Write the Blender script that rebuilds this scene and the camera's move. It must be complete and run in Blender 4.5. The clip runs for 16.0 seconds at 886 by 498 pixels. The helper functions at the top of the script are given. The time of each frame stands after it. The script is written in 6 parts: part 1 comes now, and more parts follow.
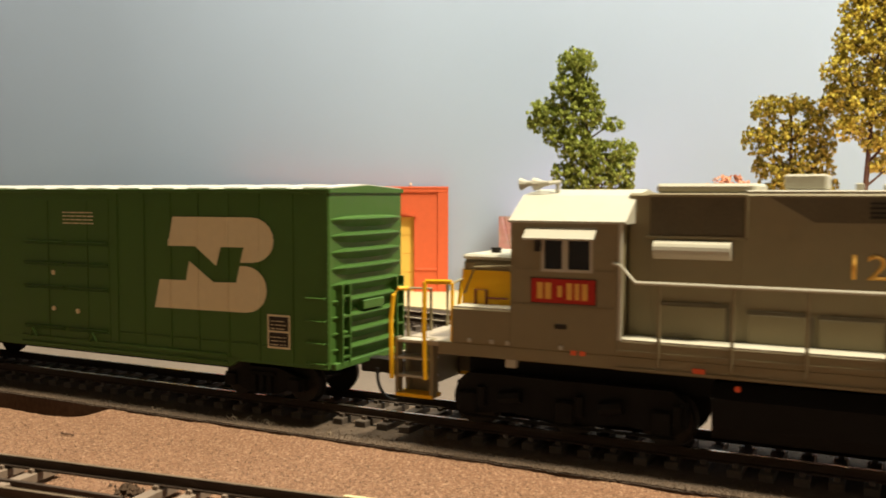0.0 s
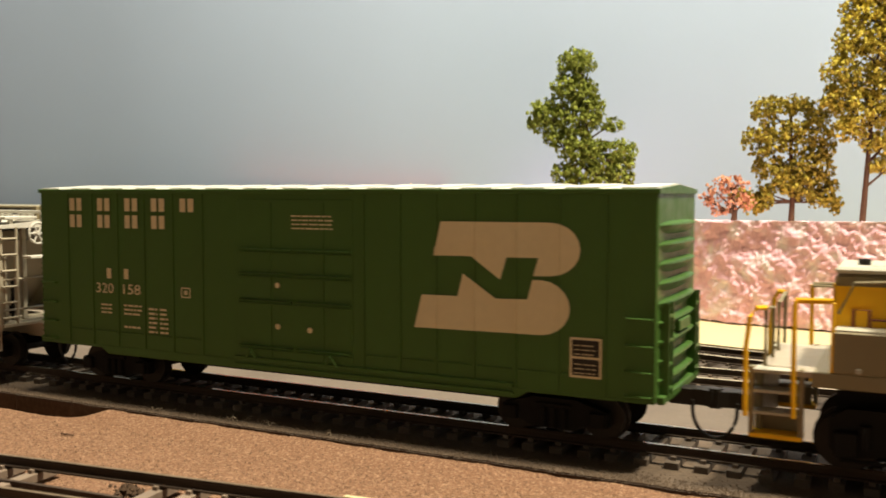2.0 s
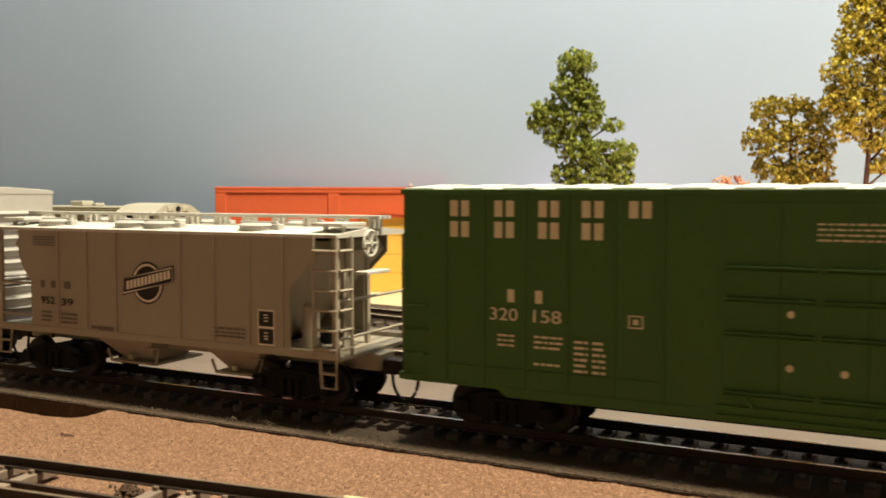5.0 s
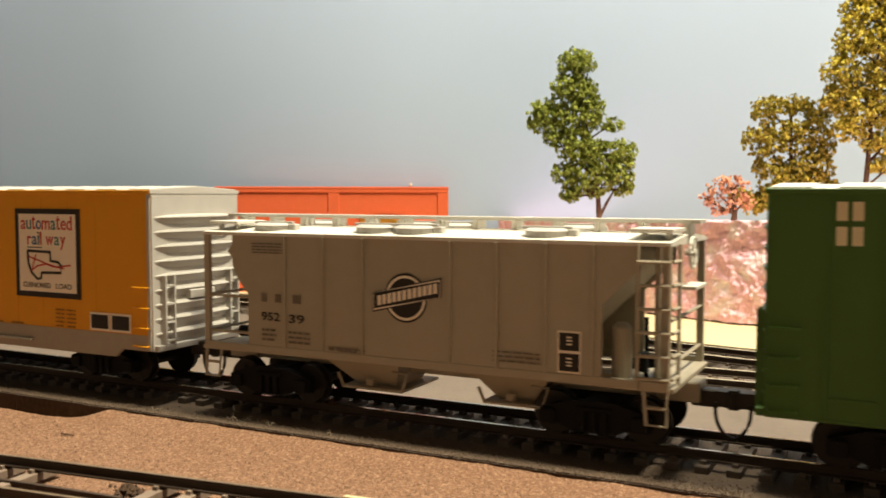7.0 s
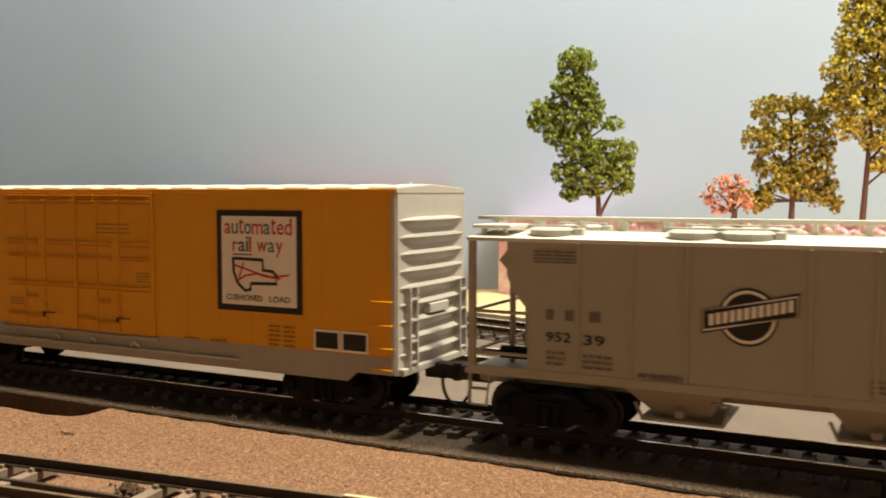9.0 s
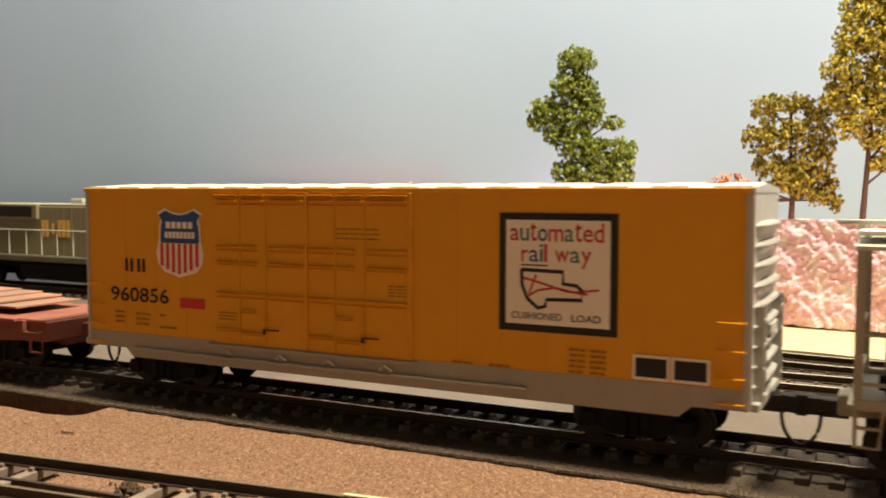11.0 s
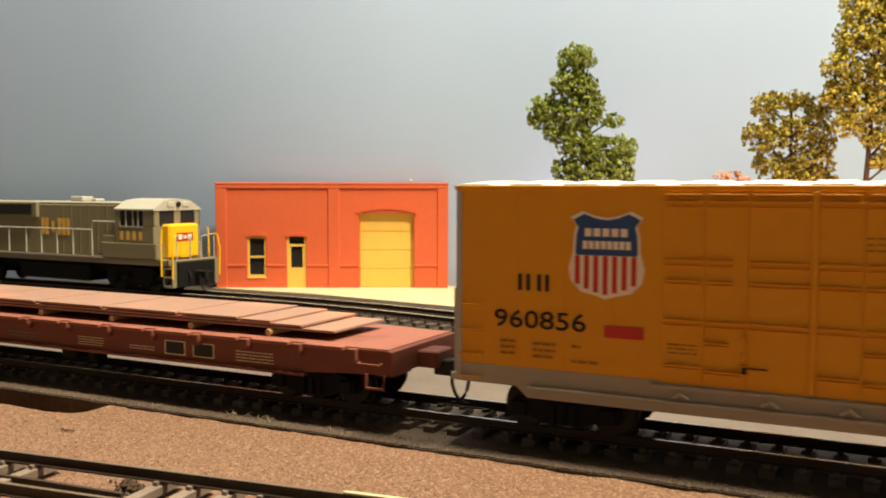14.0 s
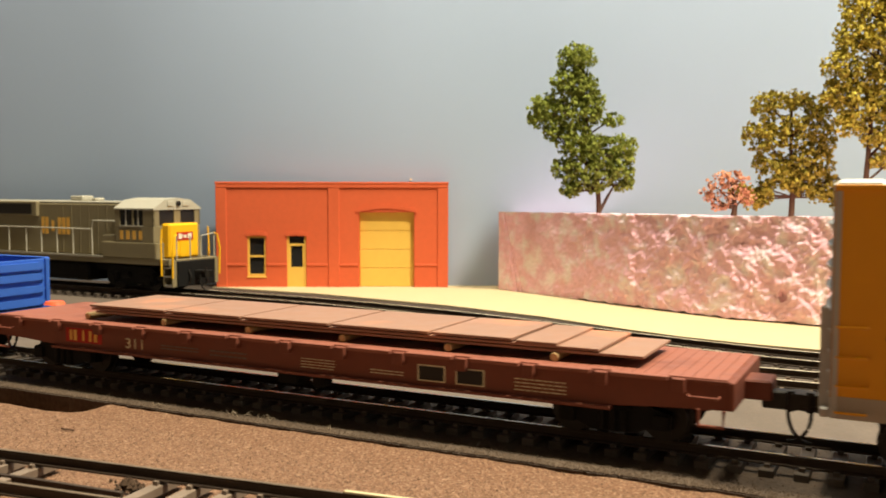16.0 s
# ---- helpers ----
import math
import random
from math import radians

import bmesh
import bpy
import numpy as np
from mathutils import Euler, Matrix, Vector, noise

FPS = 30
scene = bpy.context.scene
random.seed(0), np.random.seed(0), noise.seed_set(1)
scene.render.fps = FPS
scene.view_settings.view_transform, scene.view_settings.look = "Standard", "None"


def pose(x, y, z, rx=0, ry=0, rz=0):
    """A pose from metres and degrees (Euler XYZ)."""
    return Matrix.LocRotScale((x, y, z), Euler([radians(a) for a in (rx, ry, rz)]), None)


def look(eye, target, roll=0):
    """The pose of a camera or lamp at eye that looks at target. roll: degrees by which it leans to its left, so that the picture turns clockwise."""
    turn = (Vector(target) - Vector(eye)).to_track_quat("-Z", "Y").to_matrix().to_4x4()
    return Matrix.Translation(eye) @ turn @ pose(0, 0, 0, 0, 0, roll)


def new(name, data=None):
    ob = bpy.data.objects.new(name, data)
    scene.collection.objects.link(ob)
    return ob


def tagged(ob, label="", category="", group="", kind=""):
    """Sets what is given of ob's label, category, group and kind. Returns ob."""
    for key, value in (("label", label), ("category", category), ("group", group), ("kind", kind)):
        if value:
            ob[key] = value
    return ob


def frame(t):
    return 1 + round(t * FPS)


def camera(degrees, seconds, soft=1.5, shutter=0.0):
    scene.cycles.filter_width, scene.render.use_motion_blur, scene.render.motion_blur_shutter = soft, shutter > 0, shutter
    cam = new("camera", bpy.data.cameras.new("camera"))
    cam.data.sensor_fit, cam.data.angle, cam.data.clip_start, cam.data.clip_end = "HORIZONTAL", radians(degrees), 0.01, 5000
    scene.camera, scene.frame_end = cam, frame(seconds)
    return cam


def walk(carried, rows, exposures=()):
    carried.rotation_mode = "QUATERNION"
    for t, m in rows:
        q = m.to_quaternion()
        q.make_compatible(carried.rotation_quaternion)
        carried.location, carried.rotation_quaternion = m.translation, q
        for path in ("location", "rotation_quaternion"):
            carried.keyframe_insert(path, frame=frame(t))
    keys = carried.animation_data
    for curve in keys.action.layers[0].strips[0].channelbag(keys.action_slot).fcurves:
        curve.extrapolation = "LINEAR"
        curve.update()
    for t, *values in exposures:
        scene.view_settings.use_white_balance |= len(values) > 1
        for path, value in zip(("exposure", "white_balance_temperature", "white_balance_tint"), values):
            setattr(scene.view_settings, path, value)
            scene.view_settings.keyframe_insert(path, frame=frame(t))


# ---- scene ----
# camera: stands still, tilts a little
TILT = ((0, 3.42), (2, 3.40), (3.2, 3.32), (4, 3.37), (6.5, 3.38), (7.5, 3.43), (9, 3.47), (11.5, 3.52),
        (12.5, 3.47), (13, 3.52), (13.5, 3.61), (14, 3.66), (14.5, 3.52), (15, 3.58), (15.5, 3.61), (16, 3.70))
EYE = (0.0, -0.2016, 0.0531)
cam = camera(51.51, 16.0, soft=1.7, shutter=0.5)
cam.data.dof.use_dof, cam.data.dof.focus_distance, cam.data.dof.aperture_fstop = True, 0.255, 46.0
walk(cam, [(t, pose(*EYE, 90 - d, 0, 26.75) @ pose(0, 0, 0, 0, 0, 0.10)) for t, d in TILT],
     exposures=((0, 0.06), (4, 0.02), (7, 0.10), (9, 0.05), (12.5, 0.16), (14.5, 0.08), (15.5, 0.07), (16, -0.06)))

# ---- light: two ceiling lamps over the layout, bounce from a closed pale room ----
world = bpy.data.worlds.new("room_air")
scene.world = world
world.use_nodes = True
world.node_tree.nodes["Background"].inputs[0].default_value = (0.9, 0.82, 0.7, 1)
world.node_tree.nodes["Background"].inputs[1].default_value = 0.02


def lamp(name, place, target, size, watts, colour):
    data = bpy.data.lights.new(name, "AREA")
    data.shape, data.size, data.energy, data.color = "DISK", size, watts, colour
    ob = new(name, data)
    ob.matrix_world = look(place, target)
    return ob


lamp("ceiling_lamp", (0.36, 0.03, 1.05), (-0.14, 0.10, 0), 0.12, 24.5, (1.0, 0.885, 0.652))
lamp("ceiling_lamp", (-0.07, 0.05, 1.32), (-0.07, 0.08, 0), 0.12, 13.5, (1.0, 0.885, 0.652))


# ---- materials ----
def material(name, colour, rough=0.5, vary=0.12, grain=400.0, bump=0.0, metal=0.0, spec=0.22, bump_scale=None,
             spots=None, spot_scale=60.0, spot_amount=0.0, island=0.0, coarse=14.0):
    m = bpy.data.materials.new(name)
    m.use_nodes = True
    n, l = m.node_tree.nodes, m.node_tree.links
    b = n["Principled BSDF"]
    co = n.new("ShaderNodeTexCoord")
    fine, broad = n.new("ShaderNodeTexNoise"), n.new("ShaderNodeTexNoise")
    fine.inputs["Scale"].default_value, fine.inputs["Detail"].default_value = grain, 5
    broad.inputs["Scale"].default_value, broad.inputs["Detail"].default_value = grain / coarse, 3
    l.new(co.outputs["Object"], fine.inputs["Vector"])
    l.new(co.outputs["Object"], broad.inputs["Vector"])
    add = n.new("ShaderNodeMath")
    add.operation = "ADD"
    l.new(fine.outputs["Fac"], add.inputs[0])
    l.new(broad.outputs["Fac"], add.inputs[1])
    ramp = n.new("ShaderNodeMapRange")
    ramp.inputs[1].default_value, ramp.inputs[2].default_value = 0.6, 1.4
    ramp.inputs[3].default_value, ramp.inputs[4].default_value = 1 - vary, 1 + vary
    l.new(add.outputs[0], ramp.inputs[0])
    last = ramp.outputs[0]
    if island:
        info, geo = n.new("ShaderNodeObjectInfo"), n.new("ShaderNodeNewGeometry")
        both, rng, mul = n.new("ShaderNodeMath"), n.new("ShaderNodeMapRange"), n.new("ShaderNodeMath")
        both.operation, mul.operation = "ADD", "MULTIPLY"
        l.new(info.outputs["Random"], both.inputs[0])
        l.new(geo.outputs["Random Per Island"], both.inputs[1])
        rng.inputs[2].default_value = 2.0
        rng.inputs[3].default_value, rng.inputs[4].default_value = 1 - island, 1 + island
        l.new(both.outputs[0], rng.inputs[0])
        l.new(rng.outputs[0], mul.inputs[0])
        l.new(last, mul.inputs[1])
        last = mul.outputs[0]
    scale = n.new("ShaderNodeVectorMath")
    scale.operation = "SCALE"
    scale.inputs[0].default_value = colour
    l.new(last, scale.inputs["Scale"])
    out = scale.outputs[0]
    if spots:
        s = n.new("ShaderNodeTexNoise")
        s.inputs["Scale"].default_value, s.inputs["Detail"].default_value = spot_scale, 6
        l.new(co.outputs["Object"], s.inputs["Vector"])
        r = n.new("ShaderNodeMapRange")
        r.inputs[1].default_value, r.inputs[2].default_value = 0.62 - 0.25 * spot_amount, 0.78 - 0.2 * spot_amount
        l.new(s.outputs["Fac"], r.inputs[0])
        mix = n.new("ShaderNodeMix")
        mix.data_type = "RGBA"
        l.new(r.outputs[0], mix.inputs["Factor"])
        l.new(out, mix.inputs["A"])
        mix.inputs["B"].default_value = (*spots, 1)
        out = mix.outputs["Result"]
    l.new(out, b.inputs["Base Color"])
    rr = n.new("ShaderNodeMapRange")
    rr.inputs[1].default_value, rr.inputs[2].default_value = 0.3, 0.7
    rr.inputs[3].default_value, rr.inputs[4].default_value = max(rough - 0.08, 0.02), min(rough + 0.08, 1)
    l.new(fine.outputs["Fac"], rr.inputs[0])
    l.new(rr.outputs[0], b.inputs["Roughness"])
    b.inputs["Metallic"].default_value = metal
    b.inputs["Specular IOR Level"].default_value = spec
    if bump:
        src = fine
        if bump_scale:
            src = n.new("ShaderNodeTexNoise")
            src.inputs["Scale"].default_value, src.inputs["Detail"].default_value = bump_scale, 6
            l.new(co.outputs["Object"], src.inputs["Vector"])
        bp = n.new("ShaderNodeBump")
        bp.inputs["Strength"].default_value, bp.inputs["Distance"].default_value = 0.6, bump
        l.new(src.outputs["Fac"], bp.inputs["Height"])
        l.new(bp.outputs[0], b.inputs["Normal"])
    return m


GREEN = material("green_paint", (0.057, 0.130, 0.026), 0.42, 0.05, 300)
CREAM = material("cream_lettering", (0.70, 0.62, 0.40), 0.5, 0.05, 500)
ROOF_METAL = material("galvanised_roof", (0.58, 0.565, 0.52), 0.5, 0.08, 300, metal=0.1)
ORANGE = material("orange_yellow_paint", (0.72, 0.312, 0.012), 0.42, 0.04, 250)
SILVER = material("silver_grey_paint", (0.44, 0.42, 0.385), 0.38, 0.06, 300)
# the ends' silver grey again, darkened for the shade on the sill
SILL_SHADE_GREY = material("shaded_silver_grey", (0.36, 0.31, 0.245), 0.45, 0.08, 300)
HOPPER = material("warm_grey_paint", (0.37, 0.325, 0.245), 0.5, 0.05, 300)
# hopper grey made paler: the light on its top is in the colour
HOPPER_LIT = material("hopper_lit_grey", (0.61, 0.585, 0.52), 0.5, 0.06, 300)
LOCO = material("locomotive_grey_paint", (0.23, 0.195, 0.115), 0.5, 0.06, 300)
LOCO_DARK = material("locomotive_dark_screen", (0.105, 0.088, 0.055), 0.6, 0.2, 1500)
# for pale fittings, and for tops with the overhead light in the colour
LOCO_PALE_LIT = material("locomotive_pale_lit_grey", (0.44, 0.42, 0.345), 0.5, 0.06, 300)
YELLOW = material("yellow_paint", (0.85, 0.47, 0.012), 0.45, 0.05, 300)
RED_SIGN = material("red_sign_paint", (0.42, 0.02, 0.012), 0.45, 0.05, 300)
RUST = material("mineral_red_paint", (0.19, 0.060, 0.038), 0.6, 0.10, 350)
# the car's red lightened for light falling on deck and lips, mottled
DECK_LIT = material("lit_red_deck", (0.275, 0.098, 0.066), 0.65, 0.15, 350, spots=(0.20, 0.07, 0.05), spot_scale=90, spot_amount=0.3)
PLATE = material("rusty_steel_plate", (0.32, 0.18, 0.125), 0.5, 0.10, 160, spots=(0.52, 0.22, 0.12), spot_scale=45, spot_amount=0.25)
BLACK = material("black_plastic", (0.0095, 0.0095, 0.0095), 0.7, 0.15, 400, spec=0.12)
DARK = material("dark_steel", (0.03, 0.027, 0.024), 0.45, 0.15, 400, metal=0.5)
WHEEL = material("wheel_steel", (0.022, 0.019, 0.016), 0.5, 0.12, 500, metal=0.3)
WHITE = material("white_paint", (0.86, 0.76, 0.61), 0.5, 0.03, 400)
INK = material("black_lettering", (0.025, 0.022, 0.02), 0.5, 0.05, 400)
BLUE_INK = material("blue_lettering", (0.035, 0.085, 0.25), 0.5, 0.05, 400)
RED_INK = material("red_lettering", (0.55, 0.04, 0.03), 0.5, 0.05, 400)
GREEN_INK = material("teal_lettering", (0.06, 0.20, 0.20), 0.5, 0.05, 400)
DIM_INK = material("small_dark_lettering", (0.33, 0.15, 0.018), 0.6, 0.05, 400)
GREY_INK = material("small_grey_lettering", (0.16, 0.13, 0.10), 0.6, 0.05, 400)
GOLD_INK = material("gold_lettering", (0.78, 0.44, 0.09), 0.5, 0.05, 400)
GLASS = material("dark_window_glass", (0.02, 0.02, 0.022), 0.12, 0.02, 100)
BLUE = material("bright_blue_paint", (0.035, 0.12, 0.50), 0.5, 0.06, 300)
CHOCK = material("orange_red_plastic", (0.80, 0.13, 0.05), 0.45, 0.05, 300)
TIMBER = material("pale_block_wood", (0.55, 0.38, 0.18), 0.6, 0.15, 400)
RAIL_SIDE = material("rail_dark_patina", (0.048, 0.033, 0.024), 0.7, 0.3, 400, spec=0.2)
RAIL_TOP = material("rail_steel", (0.66, 0.60, 0.50), 0.2, 0.15, 300, metal=0.9)
RAIL_PALE = material("rail_bright_top", (0.68, 0.60, 0.46), 0.4, 0.15, 300, metal=0.2)
RAIL_DULL = material("rail_dull_top", (0.17, 0.125, 0.085), 0.5, 0.25, 300, metal=0.3)
TIE = material("dark_tie_plastic", (0.095, 0.075, 0.060), 0.55, 0.25, 300, bump=0.0001, island=0.3)
TIE_TAN = material("weathered_tie", (0.23, 0.175, 0.135), 0.65, 0.2, 300, bump=0.0001, island=0.25)
EARTH = material("brown_ground_cover", (0.180, 0.097, 0.058), 0.9, 0.62, 2300, bump=0.0007, bump_scale=2200, spec=0.2, coarse=1.7,
                 spots=(0.36, 0.225, 0.145), spot_scale=1500, spot_amount=0.38)
# dark brown: painted shade on the roadbed's edge, own colour of the clump
EDGE_SHADE_CLUMP = material("edge_shade_and_clump_brown", (0.07, 0.045, 0.03), 0.95, 0.4, 600, bump=0.0005, spec=0.1)
CINDER = material("grey_roadbed", (0.135, 0.107, 0.086), 0.85, 0.22, 700, bump=0.0003, bump_scale=900, spec=0.25)
# ballast brown-grey taken down for shadows among grains and ties
MAIN_BALLAST_SHADED = material("brown_grey_ballast_shaded", (0.10, 0.073, 0.053), 0.9, 0.45, 1100, bump=0.0005, bump_scale=1000, spec=0.2)
DARK_BALLAST = material("dark_rear_ballast", (0.055, 0.042, 0.034), 0.9, 0.35, 700, bump=0.0004, spec=0.2)
GREY_FIBRE = material("dry_fibre", (0.35, 0.28, 0.20), 0.8, 0.2, 500)
GRIT = material("tan_grit", (0.27, 0.157, 0.094), 0.8, 0.2, 900, spec=0.3, island=0.8)
BALLAST = material("dark_ballast", (0.105, 0.075, 0.053), 0.9, 0.3, 900, bump=0.0004, spec=0.2, island=0.5)
SANDY = material("cream_card", (0.54, 0.455, 0.275), 0.75, 0.05, 60, spec=0.3)
BACKDROP = material("blue_grey_wall_paint", (0.405, 0.512, 0.70), 0.75, 0.025, 12, bump=0.00008, bump_scale=150, spec=0.3)
BRICK = material("orange_red_moulded_brick", (0.66, 0.125, 0.048), 0.6, 0.07, 300, bump=0.00012, bump_scale=700)
DOOR_YELLOW = material("ochre_yellow_plastic", (0.80, 0.50, 0.10), 0.5, 0.05, 250)
FOAM = material("torn_pink_foam", (0.93, 0.56, 0.66), 0.9, 0.12, 300, bump=0.0006, bump_scale=380, spec=0.05,
                spots=(0.98, 0.82, 0.87), spot_scale=110, spot_amount=0.6)
PLASTER = material("room_plaster", (0.58, 0.53, 0.46), 0.9, 0.05, 8)
CARPET = material("room_floor_covering", (0.20, 0.15, 0.11), 0.95, 0.15, 60)
BARK = material("twig_bark", (0.10, 0.055, 0.035), 0.85, 0.3, 500, bump=0.0003)
LEAF_GREEN = material("green_foam_foliage", (0.245, 0.285, 0.062), 0.9, 0.45, 300, bump=0.0003, island=0.5, spec=0.05)
LEAF_YELLOW = material("yellow_green_foam_foliage", (0.56, 0.47, 0.085), 0.9, 0.45, 300, bump=0.0003, island=0.6, spec=0.05)
LEAF_RED = material("orange_red_foam_foliage", (0.78, 0.41, 0.26), 0.85, 0.3, 350, bump=0.0004, island=0.4, spec=0.2)

# ---- mesh helpers, in millimetres ----
MM = 0.001


def box(bm, x0, x1, y0, y1, z0, z1, bevel=0.0):
    v = [bm.verts.new(c) for c in ((x0, y0, z0), (x1, y0, z0), (x1, y1, z0), (x0, y1, z0),
                                   (x0, y0, z1), (x1, y0, z1), (x1, y1, z1), (x0, y1, z1))]
    f = [bm.faces.new([v[i] for i in q]) for q in
         ((3, 2, 1, 0), (4, 5, 6, 7), (0, 1, 5, 4), (1, 2, 6, 5), (2, 3, 7, 6), (3, 0, 4, 7))]
    if bevel:
        edges = {e for q in f for e in q.edges}
        bmesh.ops.bevel(bm, geom=list(edges), offset=bevel, segments=1, affect="EDGES")
    return bm


def prism(bm, outline, a, b, axis="y"):
    """An outline of (x, z), or (y, z) along axis x, or (x, y) along axis z, drawn out from a to b."""
    def at(p, q, s):
        return {"y": (p, s, q), "x": (s, p, q), "z": (p, q, s)}[axis]
    one = [bm.verts.new(at(p, q, a)) for p, q in outline]
    two = [bm.verts.new(at(p, q, b)) for p, q in outline]
    bm.faces.new(one)
    bm.faces.new(two[::-1])
    for i in range(len(one)):
        j = (i + 1) % len(one)
        bm.faces.new((one[j], one[i], two[i], two[j]))
    bmesh.ops.recalc_face_normals(bm, faces=bm.faces[:])
    return bm


def rod(bm, path, r, n=6):
    """A round rod along a path of points."""
    rings, pts = [], [Vector(p) for p in path]
    for i, p in enumerate(pts):
        d = (pts[min(i + 1, len(pts) - 1)] - pts[max(i - 1, 0)]).normalized()
        a = d.cross(Vector((0, 0, 1)) if abs(d.z) < 0.9 else Vector((1, 0, 0))).normalized()
        b = d.cross(a)
        rr = r[i] if isinstance(r, (list, tuple)) else r
        rings.append([bm.verts.new(p + a * rr * math.cos(k * math.tau / n) + b * rr * math.sin(k * math.tau / n)) for k in range(n)])
    for u, w in zip(rings, rings[1:]):
        for k in range(n):
            bm.faces.new((u[k], u[(k + 1) % n], w[(k + 1) % n], w[k]))
    bm.faces.new(rings[0][::-1])
    bm.faces.new(rings[-1])
    return bm


def part(name, bm, mat, parent=None, label="", smooth=False, kind=""):
    bmesh.ops.recalc_face_normals(bm, faces=bm.faces[:])
    for v in bm.verts:
        v.co *= MM
    mesh = bpy.data.meshes.new(name)
    bm.to_mesh(mesh)
    bm.free()
    mesh.materials.append(mat)
    if smooth:
        for q in mesh.polygons:
            q.use_smooth = True
    ob = new(name, mesh)
    ob.parent = parent
    return tagged(ob, label, kind=kind)


def thing(name, label, category, m=Matrix(), group="", kind=""):
    ob = new(name)
    ob.empty_display_size = 0.01
    ob.matrix_basis = m
    return tagged(ob, label, category, group, kind)


def B():
    return bmesh.new()


def boxes(*rows):
    bm = B()
    for r in rows:
        box(bm, *r)
    return bm


def each(name, rows, mat, parent, label=""):
    """One part for every box."""
    for r in rows:
        part(name, boxes(r), mat, parent, label)


def text(parent, words, x0, x1, z0, z1, y, mat, name="lettering"):
    """Words fitted into a rectangle on a plane that faces -y."""
    curve = bpy.data.curves.new(name, "FONT")
    curve.body, curve.extrude = words, 0.0
    curve.resolution_u, curve.offset = 3, 0.006
    tmp = new(name, curve)
    bpy.context.view_layer.update()
    mesh = bpy.data.meshes.new_from_object(tmp.evaluated_get(bpy.context.evaluated_depsgraph_get()))
    bpy.data.objects.remove(tmp)
    co = np.array([v.co[:] for v in mesh.vertices])
    lo, hi = co.min(0), co.max(0)
    bm = B()
    bm.from_mesh(mesh)
    bpy.data.meshes.remove(mesh)
    for v in bm.verts:
        a, b = (v.co.x - lo[0]) / (hi[0] - lo[0]), (v.co.y - lo[1]) / (hi[1] - lo[1])
        v.co = (x0 + a * (x1 - x0), y, z0 + b * (z1 - z0))
    grown = bmesh.ops.extrude_face_region(bm, geom=bm.faces[:])
    for g in grown["geom"]:
        if isinstance(g, bmesh.types.BMVert):
            g.co.y -= 0.07
    return part(name, bm, mat, parent)


def bars(parent, mat, y, rows, name="lettering", thick=0.07):
    """Small writing as plain bars: rows of x0, x1, z0, z1 on a plane that faces -y."""
    bm = B()
    for x0, x1, z0, z1 in rows:
        box(bm, x0, x1, y - thick, y, z0, z1)
    return part(name, bm, mat, parent, kind="stuff")


def emblem(parent, mat, y, outline, name, label="", thick=0.07):
    return part(name, prism(B(), outline, y - thick, y), mat, parent, label)


def lines(x0, x1, z0, z1, n, fill=0.5, seed=1):
    """Rows of unreadable words."""
    rnd, rows, step = random.Random(seed), [], (z1 - z0) / n
    for i in range(n):
        z, x = z1 - (i + 1) * step, x0
        while x < x1 - 0.3:
            w = min(rnd.uniform(0.8, 2.6), x1 - x)
            rows.append((x, x + w, z, z + step * fill))
            x += w + 0.35
    return rows

# ---- setting ----
FWD = Vector((-0.4501, 0.8930, 0))
RIGHT = Vector((0.8930, 0.4501, 0))


def spot(depth, side, z=0.0):
    """A place in mm, by its depth before the eye's line and its offset across it."""
    p = Vector((EYE[0], EYE[1], 0)) * 1000 + FWD * depth + RIGHT * side
    return Vector((p.x, p.y, z))


WALL_TURN = 26.75


def backdrop_line():
    """The wall's face in plan, bending round behind the parked locomotive."""
    p = spot(542, -20)
    pts = [spot(542, 1900), spot(542, 600), spot(542, 200), p]
    n = 24
    for i in range(n):
        a = math.radians(WALL_TURN - 18 * (i + 0.5) / n)
        p = p - Vector((math.cos(a), math.sin(a), 0)) * (190 / n)
        pts.append(p)
    a = math.radians(WALL_TURN - 18)
    p = p - Vector((math.cos(a), math.sin(a), 0)) * 260
    pts += [p, Vector((-900, p.y, 0)), Vector((-2300, p.y, 0))]
    return [(p.x, p.y) for p in pts]


LINE = backdrop_line()


def build_room():
    back = [(x - 30, y + 80) for x, y in LINE]
    bm = prism(B(), LINE + back[::-1], -1100, 1400, "z")
    wall = part("wall_north", bm, BACKDROP, None, "smooth blue-grey painted wall behind the railway layout", kind="structure")
    for q in wall.data.polygons:
        q.use_smooth = abs(q.normal.z) < 0.5 and q.normal.y < 0
    tagged(wall, category="wall")
    for name, row, mat, label in (
            ("wall_south", (-2300, 1453, -2300, -2200, -1100, 1400), PLASTER, "plain warm white plaster wall"),
            ("wall_west", (-2400, -2300, -2200, 1300, -1100, 1400), PLASTER, "plain warm white plaster wall"),
            ("wall_east", (1453, 1553, -2200, 1300, -1100, 1400), PLASTER, "plain warm white plaster wall"),
            ("ceiling", (-2400, 1553, -2300, 1300, 1400, 1450), PLASTER, "plain pale ceiling"),
            ("floor", (-2400, 1553, -2300, 1300, -1150, -1100), CARPET, "plain dark floor of the room")):
        ob = part(name, boxes(row), mat, None, label, kind="structure")
        tagged(ob, category=name.split("_")[0])


def edge_y(x):
    return -23.4 + 0.5 * noise.noise(Vector((x * 0.12, 3, 0))) + 0.35 * noise.noise(Vector((x * 0.7, 9, 0)))


